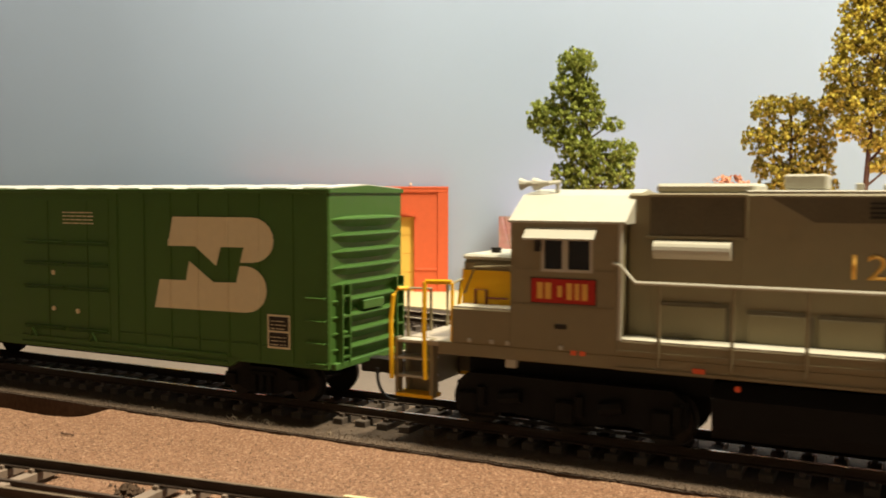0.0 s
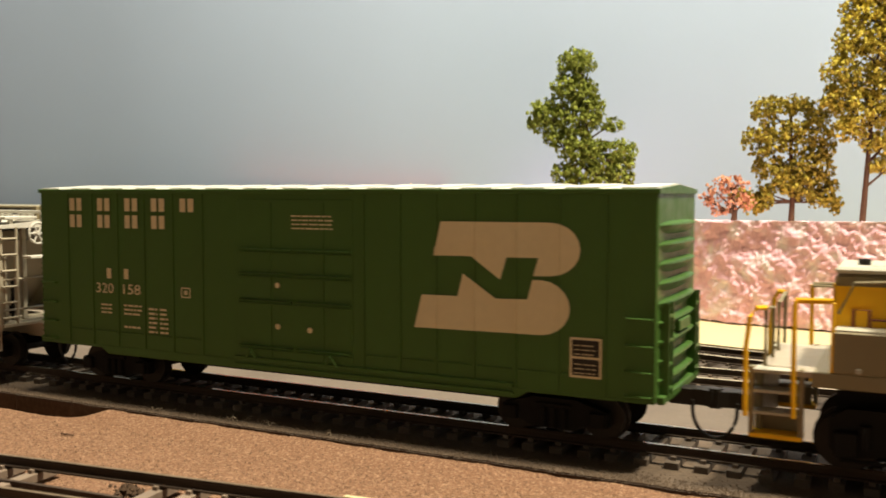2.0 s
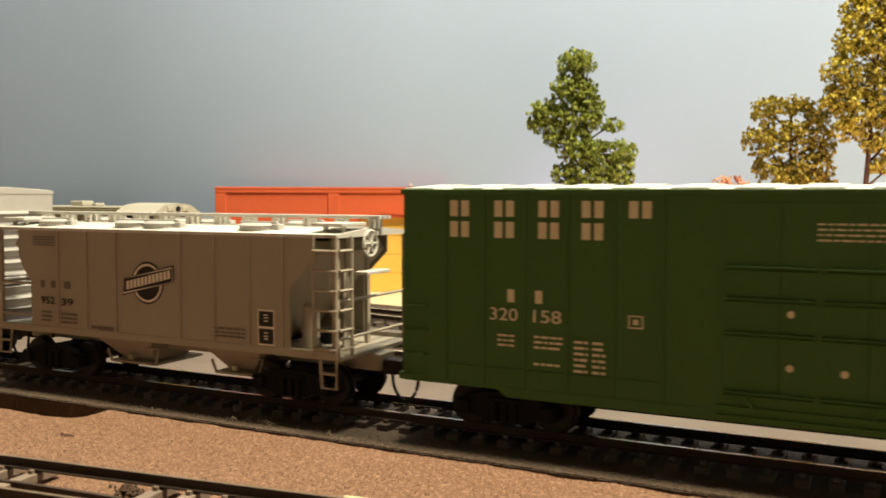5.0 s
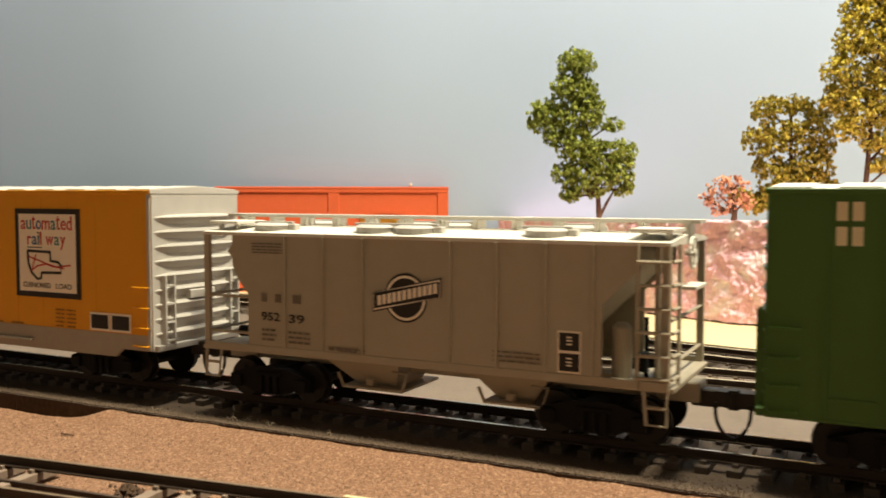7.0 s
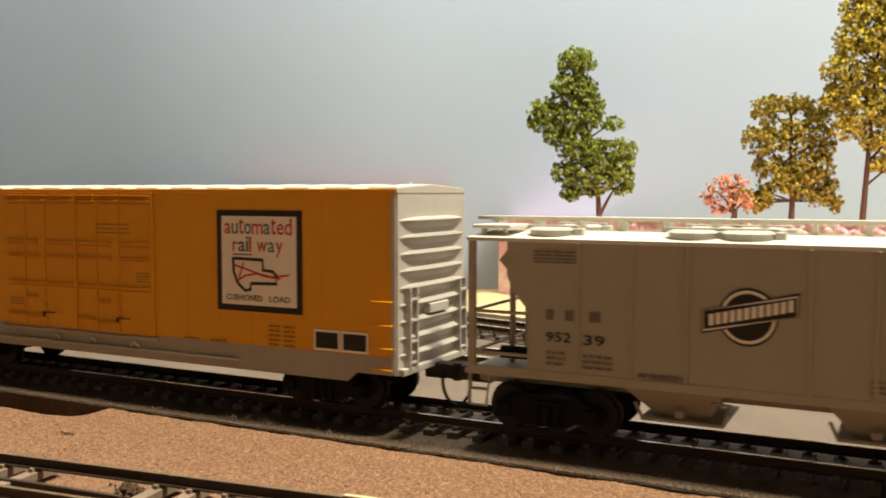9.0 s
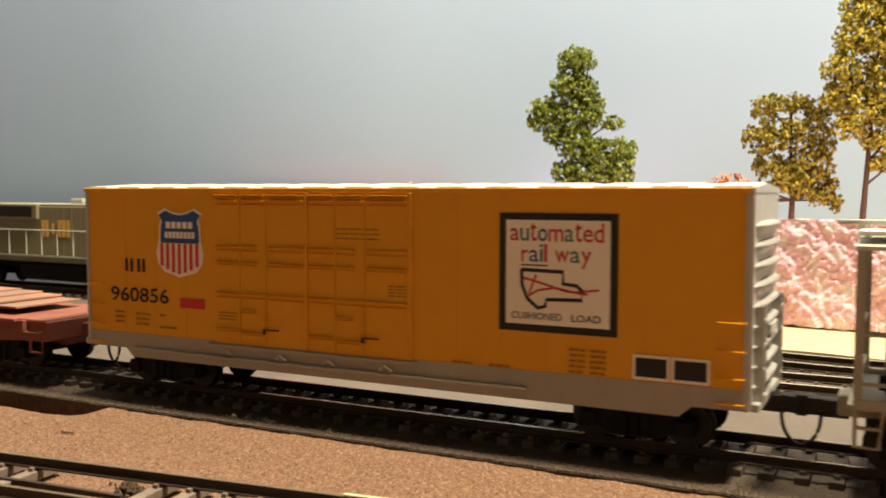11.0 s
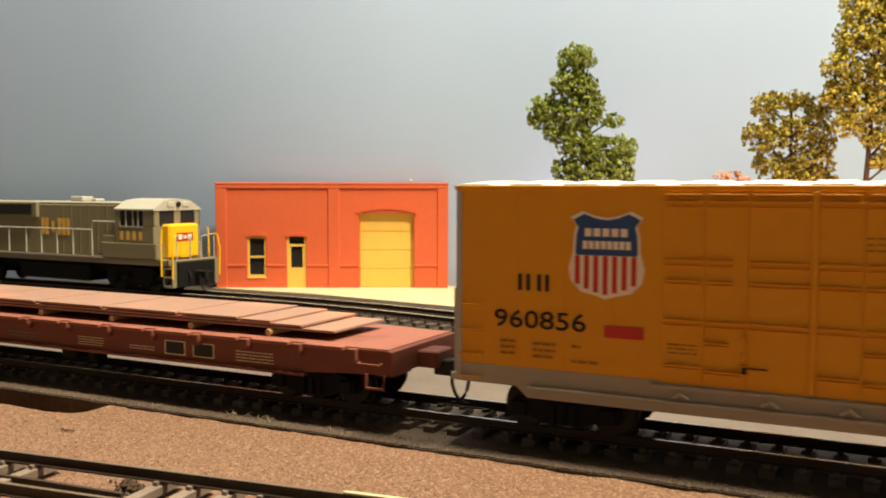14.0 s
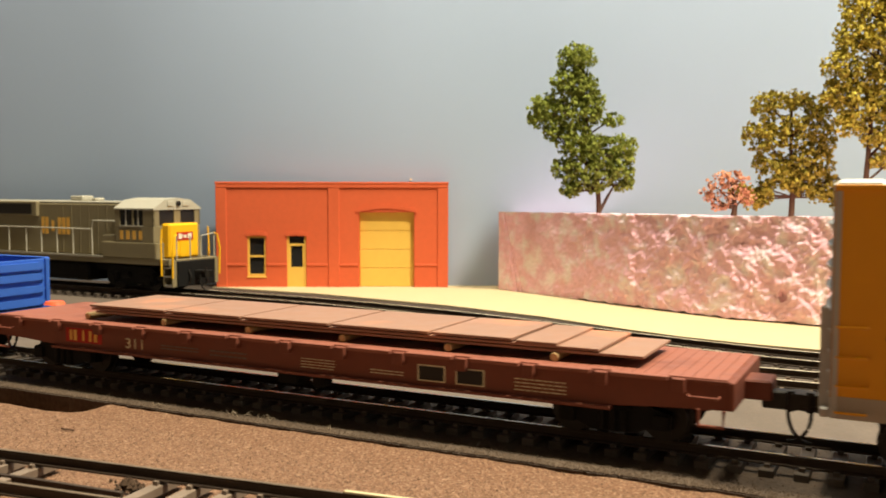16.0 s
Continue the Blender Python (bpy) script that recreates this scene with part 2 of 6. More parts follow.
def build_ground():
    # one sheet: brown scenic ground in front, from the roadbed's edge to the front of the layout
    xs = [-1500, -1000, -700, -500, -400] + [-330 + i * 1.5 for i in range(260)] + [80, 160, 300, 600, 1200]
    vs = [0, 0.004, 0.012, 0.022, 0.034] + [0.05 + i * 0.0185 for i in range(36)] + [0.75, 0.85, 1.0]
    verts, faces = [], []
    for x in xs:
        y1 = edge_y(x) + 0.15
        for v in vs:
            y = y1 - v * 95
            if v > 0.76:
                y = y1 - 72 - (v - 0.76) * 900
            h = -6.3 + 0.28 * noise.noise(Vector((x * 0.05, y * 0.05, 0))) + 0.22 * noise.noise(Vector((x * 0.5, y * 0.5, 4)))
            bank = min(1, max(0, (x + 203) / 12))
            near = max(0, 1 - (y1 - y) / 10)
            h += bank * near * (1.2 + 0.5 * noise.noise(Vector((x * 0.09, 1, 2))))
            h -= (1 - bank) * max(0, 1 - (y1 - y) / 9) * 3.2
            verts.append((x * MM, y * MM, h * MM))
    w = len(vs)
    for i in range(len(xs) - 1):
        for j in range(w - 1):
            a = i * w + j
            faces.append((a, a + 1, a + w + 1, a + w))
    mesh = bpy.data.meshes.new("ground")
    mesh.from_pydata(verts, [], faces)
    mesh.materials.append(EARTH)
    for q in mesh.polygons:
        q.use_smooth = True
    tagged(new("ground", mesh), "brown granular ground cover in front of the main track", "ground", kind="structure")
    # roadbed: a grey board with a rough front edge
    front = [(-1500, -23.2)] + [(-330 + i * 1.2, edge_y(-330 + i * 1.2)) for i in range(330)] + [(1200, -23.4)]
    rear = [p for p in LINE if -1500 < p[0] < 1200]
    outline = front + [(1200, LINE[0][1])] + [(x, y + 2) for x, y in rear] + [(-1500, rear[-1][1] + 2)]
    bm = B()
    prism(bm, outline, -14, -4.6, "z")
    bed = part("roadbed", bm, CINDER, None, "grey granular roadbed board under the tracks", kind="structure")
    tagged(bed, category="roadbed")
    # upright edge faces are coloured dark to stand for their shade
    bed.data.materials.append(EDGE_SHADE_CLUMP)
    for q in bed.data.polygons:
        q.material_index = 0 if abs(q.normal.z) > 0.5 else 1


def rail_bar(bm, pts, offset, base=-2.3):
    """One rail with head, web and foot along a path of (x, y)."""
    prof = ((-0.75, 0), (-0.75, 0.35), (-0.22, 0.55), (-0.22, 1.6), (-0.45, 1.75), (-0.45, 2.3), (0.45, 2.3), (0.45, 1.75),
            (0.22, 1.6), (0.22, 0.55), (0.75, 0.35), (0.75, 0))
    rings = []
    for i, p in enumerate(pts):
        a, b = Vector(pts[max(i - 1, 0)]), Vector(pts[min(i + 1, len(pts) - 1)])
        d = (b - a).normalized()
        nrm = Vector((-d.y, d.x))
        c = Vector(p) + nrm * offset
        rings.append([bm.verts.new((c.x + nrm.x * s, c.y + nrm.y * s, base + h)) for s, h in prof])
    for u, v in zip(rings, rings[1:]):
        for k in range(len(prof)):
            j = (k + 1) % len(prof)
            bm.faces.new((u[k], v[k], v[j], u[j]))
    bm.faces.new(rings[0])
    bm.faces.new(rings[-1][::-1])


def along(pts, step):
    out, left = [], 0.0
    for p, q in zip(pts, pts[1:]):
        a, b = Vector(p), Vector(q)
        d, length = (b - a).normalized(), (b - a).length
        s = left
        while s < length:
            out.append((a + d * s, math.atan2(d.y, d.x)))
            s += step
        left = s - length
    return out


def tie_mesh(length, wide, mat):
    bm = B()
    box(bm, -wide / 2, wide / 2, -length / 2, length / 2, -4.55, -2.75, 0.12)
    for s in (-1, 1):
        for e in (-1.15, 1.15):
            y = s * 8.25 + e
            box(bm, -wide * 0.20, wide * 0.20, y - 0.4, y + 0.4, -2.78, -2.0)
    for v in bm.verts:
        v.co *= MM
    mesh = bpy.data.meshes.new("tie")
    bm.to_mesh(mesh)
    bm.free()
    mesh.materials.append(mat)
    return mesh


def build_track(label, pts, gauge_rails=(-8.25, 8.25), tie_mat=TIE, step=7.6, near=(-330, 60), skip=(), length=29, lift=0.0, wide=2.5, top=None):
    track = thing("railway_track", label, "track", pose(0, 0, lift * MM), "railway tracks", "structure")
    for o in gauge_rails:
        bm = B()
        rail_bar(bm, pts, o)
        rail = part("rail", bm, RAIL_SIDE, track)
        rail.data.materials.append(top or RAIL_TOP)
        for q in rail.data.polygons:
            q.material_index = int(q.normal.z > 0.9 and q.center.z > -0.5 * MM)
    mesh = tie_mesh(length, wide, tie_mat)
    far = B()
    for p, a in along(pts, step):
        if any(lo < p.x < hi for lo, hi in skip):
            continue
        if near[0] < p.x < near[1]:
            t = new("tie", mesh)
            t.parent = track
            t.matrix_basis = pose(p.x * MM, p.y * MM, 0, 0, 0, math.degrees(a) + random.uniform(-1, 1))
        else:
            m = Matrix.Translation((p.x, p.y, 0)) @ Matrix.Rotation(a, 4, "Z")
            one = B()
            box(one, -wide / 2, wide / 2, -length / 2, length / 2, -4.55, -2.75)
            one.transform(m)
            tmp = bpy.data.meshes.new("tmp")
            one.to_mesh(tmp)
            one.free()
            far.from_mesh(tmp)
            bpy.data.meshes.remove(tmp)
    part("far_ties", far, tie_mat, track, kind="stuff")
    return track


def curve_points(keys, n=60):
    xs = np.linspace(keys[0][0], keys[-1][0], n)
    kx, ky = [k[0] for k in keys], [k[1] for k in keys]
    ys = np.interp(xs, kx, ky)
    for _ in range(6):
        ys[1:-1] = (ys[:-2] + ys[1:-1] * 2 + ys[2:]) / 4
    return list(zip(xs.tolist(), ys.tolist()))


def build_tracks():
    build_track("main track with dark ties and worn steel rails", [(-1200, 0), (-500, 0), (0, 0), (900, 0)], step=6.36, length=23, wide=2.9)
    build_track("second track with weathered ties behind the main track", [(-1200, 77), (0, 77), (900, 77)], tie_mat=TIE_TAN, near=(-120, 40), top=RAIL_PALE)
    siding = curve_points(((-1100, 165), (-330, 165), (-250, 163), (-170, 150), (-90, 125), (-35, 110.5), (20, 109), (900, 109)), 140)
    build_track("curved siding track beside the cream card lot", siding, near=(-330, 20), tie_mat=TIE, top=RAIL_PALE)
    for name, path in (("second", [(-1200, 77), (900, 77)]), ("siding", siding)):
        wide = 64 if name == "siding" else 15.5
        bm = prism(B(), [(x, y - 15.5) for x, y in path] + [(x, y + wide) for x, y in path[::-1]], -4.62, -4.35, "z")
        tagged(part("ballast_bed", bm, DARK_BALLAST, None, "dark ballast bed under a rear track", kind="structure"), category="ballast")
    # strip over the roadbed whose darker colour holds the shadows round the ties
    front = [(-330 + i * 1.2, edge_y(-330 + i * 1.2) + 0.25) for i in range(320)]
    bm = prism(B(), [(-1200, -22.8)] + front + [(900, -22.8), (900, 14.6), (-1200, 14.6)], -4.62, -4.3, "z")
    tagged(part("ballast_bed", bm, MAIN_BALLAST_SHADED, None, "brown-grey ballast bed under the main track, darkened for shade", kind="structure"), category="ballast")
    # turnout in the foreground
    d = 0.117
    turn = [(x, -85.0 + (x + 165.7) * d + 0.9) for x in range(-420, 300, 40)]
    build_track("turnout track with brown ties on bare ground", turn, tie_mat=TIE_TAN, near=(-300, 40), skip=((-153.5, -128.5),), lift=-0.6, step=7.6, top=RAIL_DULL)


def build_ballast():
    rnd, bm = random.Random(5), B()
    for i in range(9000):
        x = rnd.uniform(-320, 20)
        y = edge_y(x) + 0.35 + abs(rnd.gauss(0, 3.2)) - (0.5 if x > -190 else 0) if i % 6 else rnd.uniform(-22, 20)
        if -17 < y < 17 and rnd.random() < 0.4:
            continue
        r = rnd.uniform(0.10, 0.30)
        c = Vector((x, y, -4.32 + r * 0.4))
        v = [bm.verts.new(c + Vector((rnd.uniform(0.6, 1.2) * r * a, rnd.uniform(0.6, 1.2) * r * b, rnd.uniform(0.5, 1.1) * r * e)))
             for a, b, e in ((1, 0, 0), (-1, 0, 0), (0, 1, 0), (0, -1, 0), (0, 0, 1), (0, 0, -1))]
        for a, b, e in ((0, 2, 4), (2, 1, 4), (1, 3, 4), (3, 0, 4), (2, 0, 5), (1, 2, 5), (3, 1, 5), (0, 3, 5)):
            bm.faces.new((v[a], v[b], v[e]))
    ob = part("ballast", bm, BALLAST, None, "loose dark ballast grains along the roadbed edge", kind="stuff")
    tagged(ob, category="ballast")
    bm = B()
    for i in range(15000):
        x, y = rnd.uniform(-225, -5), rnd.uniform(-80, -25)
        if x < -188 and y > -36:
            continue
        r = rnd.uniform(0.10, 0.24)
        c = Vector((x, y, -6.3 + 0.28 * noise.noise(Vector((x * 0.05, y * 0.05, 0))) + 0.22 * noise.noise(Vector((x * 0.5, y * 0.5, 4)))))
        v = [bm.verts.new(c + Vector((rnd.uniform(0.6, 1.3) * r * a, rnd.uniform(0.6, 1.3) * r * b, rnd.uniform(0.6, 1.4) * r * e)))
             for a, b, e in ((1, 0, 0), (-1, 0, 0), (0, 1, 0), (0, -1, 0), (0, 0, 1), (0, 0, -1))]
        for a, b, e in ((0, 2, 4), (2, 1, 4), (1, 3, 4), (3, 0, 4), (2, 0, 5), (1, 2, 5), (3, 1, 5), (0, 3, 5)):
            bm.faces.new((v[a], v[b], v[e]))
    ob = part("gravel", bm, GRIT, None, "fine brown ground grit in front of the track", kind="stuff")
    tagged(ob, category="gravel")


def build_debris():
    """Dry fibres at the roadbed's edge, a twig and a clump at the turnout's frog, a point rail."""
    rnd = random.Random(31)
    bm = B()
    for x, y in ((-152, -19.5), (-148, -18.8), (-150, -20.6), (-143, -19.8), (-140, -20.4), (-121, -21.4), (-176, -21.2)):
        for _ in range(3):
            a = rnd.uniform(0, math.tau)
            p = Vector((x + rnd.uniform(-1, 1), y, -4.2))
            q = p + Vector((math.cos(a) * 1.2, math.sin(a) * 0.6, rnd.uniform(0.4, 1.3)))
            rod(bm, [p, q, q + Vector((rnd.uniform(-1.2, 1.2), 0.2, rnd.uniform(-0.6, 0.4)))], 0.06, 4)
    tagged(part("dry_fibres", bm, GREY_FIBRE, None, "pale dry fibres caught in the ballast edge", kind="stuff"), category="fibres")
    bm = rod(B(), [(-184.6, -44.5, -5.9), (-182.2, -45.0, -5.7), (-180.6, -44.2, -5.9)], 0.22, 5)
    tagged(part("twig", bm, BARK, None, "small dark twig lying on the brown ground"), category="twig")
    bm = B()
    for i in range(60):
        p = Vector((-131.5 + rnd.gauss(0, 1.7), -74.6 + rnd.gauss(0, 0.7), -3.9 + rnd.uniform(-0.8, 1.0)))
        r = rnd.uniform(0.3, 0.9)
        v = [bm.verts.new(p + Vector((rnd.uniform(0.6, 1.3) * r * a, rnd.uniform(0.6, 1.3) * r * b, rnd.uniform(0.6, 1.3) * r * e)))
             for a, b, e in ((1, 0, 0), (-1, 0, 0), (0, 1, 0), (0, -1, 0), (0, 0, 1), (0, 0, -1))]
        for a, b, e in ((0, 2, 4), (2, 1, 4), (1, 3, 4), (3, 0, 4), (2, 0, 5), (1, 2, 5), (3, 1, 5), (0, 3, 5)):
            bm.faces.new((v[a], v[b], v[e]))
    tagged(part("frog_clump", bm, EDGE_SHADE_CLUMP, None, "dark clump of glue and ballast beside the turnout rail"), category="debris")
    # thin pale bar added on the rail head to stand for its shine
    x0, x1 = -87.5, -70.0
    ys = [-75.85 + (x + 165.7) * 0.117 for x in (x0, x1)]
    bm = prism(B(), [(x0, ys[0] - 0.5), (x1, ys[1] - 0.5), (x1, ys[1] + 0.5), (x0, ys[0] + 0.5)], -0.58, -0.2, "z")
    tagged(part("rail_shine_strip", bm, SANDY, None, "pale yellow strip on the turnout rail, standing for its shiny top"), category="strip")
    pin = spot(541.6, -19, 59)
    bm = rod(B(), [(pin.x, pin.y, 59), (pin.x - FWD.x * 1.2, pin.y - FWD.y * 1.2, 59)], 0.75, 10)
    tagged(part("wall_pin", bm, WHITE, None, "small white pin in the blue-grey wall"), category="pin")
    bm = B()
    rail_bar(bm, [(-166, -83.2), (-150, -81.2), (-128, -79.4)], 0, -5.2)
    tagged(part("point_rail", bm, RAIL_SIDE, None, "thin dark point rail inside the turnout", kind="structure"), category="rail")


def build_lot():
    front = [(-360, 214), (-290, 214), (-201, 201), (-145, 184.5), (-102, 165.5), (-77, 156.5), (-55, 151.5), (-26, 149), (60, 128), (260, 126)]
    back = [(260, 530)] + [(x, y + 1) for x, y in LINE if -362 < x < 240]
    bm = prism(B(), front + back, -4.7, -3.7, "z")
    ob = part("card_lot", bm, SANDY, None, "cream yellow card laid as a lot behind the siding", kind="structure")
    tagged(ob, category="lot")


def build_building():
    turn = math.degrees(math.atan2(RIGHT.y, RIGHT.x))
    base = spot(533, -132, 0)
    b = thing("brick_building_front", "orange-red brick shop front with ochre garage door and sash window", "building",
              pose(base.x * MM, base.y * MM, -3.7 * MM, 0, 0, turn))
    W, H, T = 135.0, 59.9, 6.0
    holes = {"window": (18.2, 29.0, 6.3, 29.6), "door": (41.2, 52.4, 0, 29.6), "garage": (83.2, 115.2, 0, 43.6)}
    xs = sorted({0, W, *(v for h in holes.values() for v in h[:2])})
    zs = sorted({0, H, *(v for h in holes.values() for v in h[2:])})
    bm = B()
    for x0, x1 in zip(xs, xs[1:]):
        for z0, z1 in zip(zs, zs[1:]):
            if any(h[0] <= x0 and x1 <= h[1] and h[2] <= z0 and z1 <= h[3] for h in holes.values()):
                continue
            box(bm, x0, x1, 0, T, z0, z1)
    bmesh.ops.remove_doubles(bm, verts=bm.verts[:], dist=0.001)
    inner = [f for f in bm.faces if abs(f.normal.y) < 0.5 and all(len(e.link_faces) > 2 for e in f.edges)]
    bmesh.ops.delete(bm, geom=inner, context="FACES_ONLY")
    part("wall", bm, BRICK, b)
    each("pilaster", [(x0, x1, -0.6, 0.02, 0, H, 0.25) for x0, x1 in ((0, 6.3), (65.2, 71.8), (128.7, W))], BRICK, b)
    part("cornice", boxes((-0.3, W + 0.3, -0.9, T, H, H + 1.3, 0.25), (0, W, -0.75, 0.02, H - 2.2, H, 0.3)), BRICK, b)
    each("belt_course", [(x0, x1, -0.4, 0.02, 12.3, 13.6, 0.2) for x0, x1 in ((6.3, 17.6), (29.6, 40.8), (52.8, 65.2), (71.8, 82.8), (115.6, 128.7))], BRICK, b)
    # arches over the openings
    for x0, x1, z, rise in ((17.6, 29.6, 29.4, 0.9), (40.6, 53.0, 29.4, 0.9), (81.6, 116.8, 43.2, 2.6)):
        n, bm, low, top = 12, B(), [], []
        for i in range(n + 1):
            u = i / n
            x, h = x0 + (x1 - x0) * u, rise * (1 - (2 * u - 1) ** 2)
            low.append((x, z + h))
            top.append((x, z + h + 2.1))
        prism(bm, low + top[::-1], -0.5, 0.6)
        part("arch", bm, BRICK, b)
    # window
    x0, x1, z0, z1 = holes["window"]
    win = part("window", boxes((x0, x0 + 1.1, 0.6, 2, z0, z1), (x1 - 1.1, x1, 0.6, 2, z0, z1), (x0 + 1.1, x1 - 1.1, 0.6, 2, z1 - 1, z1),
                               (x0 + 1.1, x1 - 1.1, 0.6, 2, z0, z0 + 1.2), (x0 + 1.1, x1 - 1.1, 0.8, 1.9, 17.3, 18.4)), DOOR_YELLOW, b, "ochre window frame")
    part("window_sill", boxes((x0 - 0.3, x1 + 0.3, -0.4, 0.6, z0 - 0.9, z0 - 0.02, 0.15)), DOOR_YELLOW, win)
    part("pane", boxes((x0 + 1.1, x1 - 1.1, 1.9, 2.2, z0 + 1.2, 17.3)), GLASS, win)
    part("pane", boxes((x0 + 1.1, x1 - 1.1, 1.9, 2.2, 18.4, z1 - 1)), GLASS, win)
    # door
    x0, x1, z0, z1 = holes["door"]
    door = part("door", boxes((x0, x0 + 1.2, 0.6, 2.2, 0, z1), (x1 - 1.2, x1, 0.6, 2.2, 0, z1), (x0 + 1.2, x1 - 1.2, 0.6, 2.2, 24.0, 25.3),
                              (x0 + 1.2, x1 - 1.2, 0.9, 2.2, 0, 11.6), (x0 + 1.2, x0 + 2.2, 0.9, 2.2, 11.6, 24), (x1 - 2.2, x1 - 1.2, 0.9, 2.2, 11.6, 24)),
                DOOR_YELLOW, b, "ochre door with a dark glazed upper half")
    part("pane", boxes((x0 + 2.2, x1 - 2.2, 1.6, 2.0, 11.6, 24)), GLASS, door)
    part("transom_pane", boxes((x0 + 1.2, x1 - 1.2, 1.6, 2.0, 25.3, z1)), GLASS, door)
    # garage door of stacked sections
    x0, x1, z0, z1 = holes["garage"]
    garage = part("garage_door", boxes((x0, x1, 3.0, 4.6, 0, z1 + 1)), DOOR_YELLOW, b, "ochre sectional garage door")
    for i in range(4):
        z = i * 10.9
        part("panel", boxes((x0 + 0.3, x1 - 0.3, 2.6, 3.02, z + 0.2, min(z + 10.75, z1), 0.15)), DOOR_YELLOW, garage)
    part("back_wall", boxes((0.5, W - 0.5, T, T + 1.2, 0, H)), BLACK, b)


PIT = (-46.0, 9.0)


def build_foam():
    """A torn pink foam block that bends along the lot."""
    keys = [(-206.5, 278.4), (-161, 258), (-120, 236), (-66, 213.5), (-30, 208), (20, 202), (120, 190), (260, 170)]
    pts = curve_points(keys, 520)
    nz = 60
    verts, faces = [], []
    def ridge(x, z, f, s, q):
        p = Vector((x * f + 0.9 * noise.noise(Vector((x * f * 0.6, z * f * 0.6, s + 20))), z * f * q, s))
        return (1 - abs(noise.noise(p)) * 1.9) ** 2
    def scratches(x, z):
        # knife strokes down the cut end, a torn pit further along
        cut = sum(0.9 * max(0, 1 - abs(x + k - z * lean) / 0.8) for k, lean in ((199, 0.10), (193, -0.22), (190, -0.30), (147, 0.03)))
        return cut + 4.5 * max(0, 1 - math.hypot((x - PIT[0]) / 1.6, (z - PIT[1]) / 3.0)) ** 0.6
    def rough(x, z):
        amount = min(1, max(0.22, (x + 190) / 80))
        a = noise.noise(Vector((x * 0.05, z * 0.05, 0)))
        return amount * (1.6 * a + 1.1 * ridge(x, z, 0.06, 5, 0.6) + 0.8 * noise.noise(Vector((x * 0.17, z * 0.17, 31))) + 0.6 * ridge(x + z * 0.2, z, 0.11, 14, 0.6) + 0.45 * ridge(x - z * 0.2, z * 0.7, 0.28, 52, 0.9) + 0.5 * noise.noise(Vector((x * 0.5, z * 0.5, 77)))
                         + 0.35 * noise.noise(Vector((x * 0.5, z * 0.5, 41)))) - 0.9 * amount - scratches(x, z)
    for i, (x, y) in enumerate(pts):
        top = 40.6 + 1.6 * (x + 206) / 180 + 0.35 * noise.noise(Vector((x * 0.2, 0, 0)))
        for j in range(nz + 1):
            u = j / nz
            foot = -3.6 + (0.7 + 0.9 * noise.noise(Vector((x * 0.25, 0, 7)))) * (1 if x > -150 else 0.15)
            z = foot + (top - foot) * u
            out = rough(x, z * 1.1) * (0.35 if u > 0.985 else 1)
            verts.append((x * MM, (y - out) * MM, z * MM))
        verts.append((x * MM, (min(y + 64, (541 + 0.4501 * x) / 0.893 - 201.6)) * MM, (top - 1.6) * MM))
        verts.append((x * MM, (min(y + 64, (541 + 0.4501 * x) / 0.893 - 201.6)) * MM, -3.6 * MM))
    w = nz + 3
    for i in range(len(pts) - 1):
        for j in range(w):
            a, b = i * w + j, i * w + (j + 1) % w
            faces.append((a, b, b + w, a + w))
    faces.append(tuple(range(w))[::-1])
    faces.append(tuple((len(pts) - 1) * w + k for k in range(w)))
    mesh = bpy.data.meshes.new("foam_bank")
    mesh.from_pydata(verts, [], faces)
    mesh.materials.append(FOAM)
    tagged(new("foam_bank", mesh), "rough torn pink insulation foam bank behind the lot", "foam bank", kind="structure")


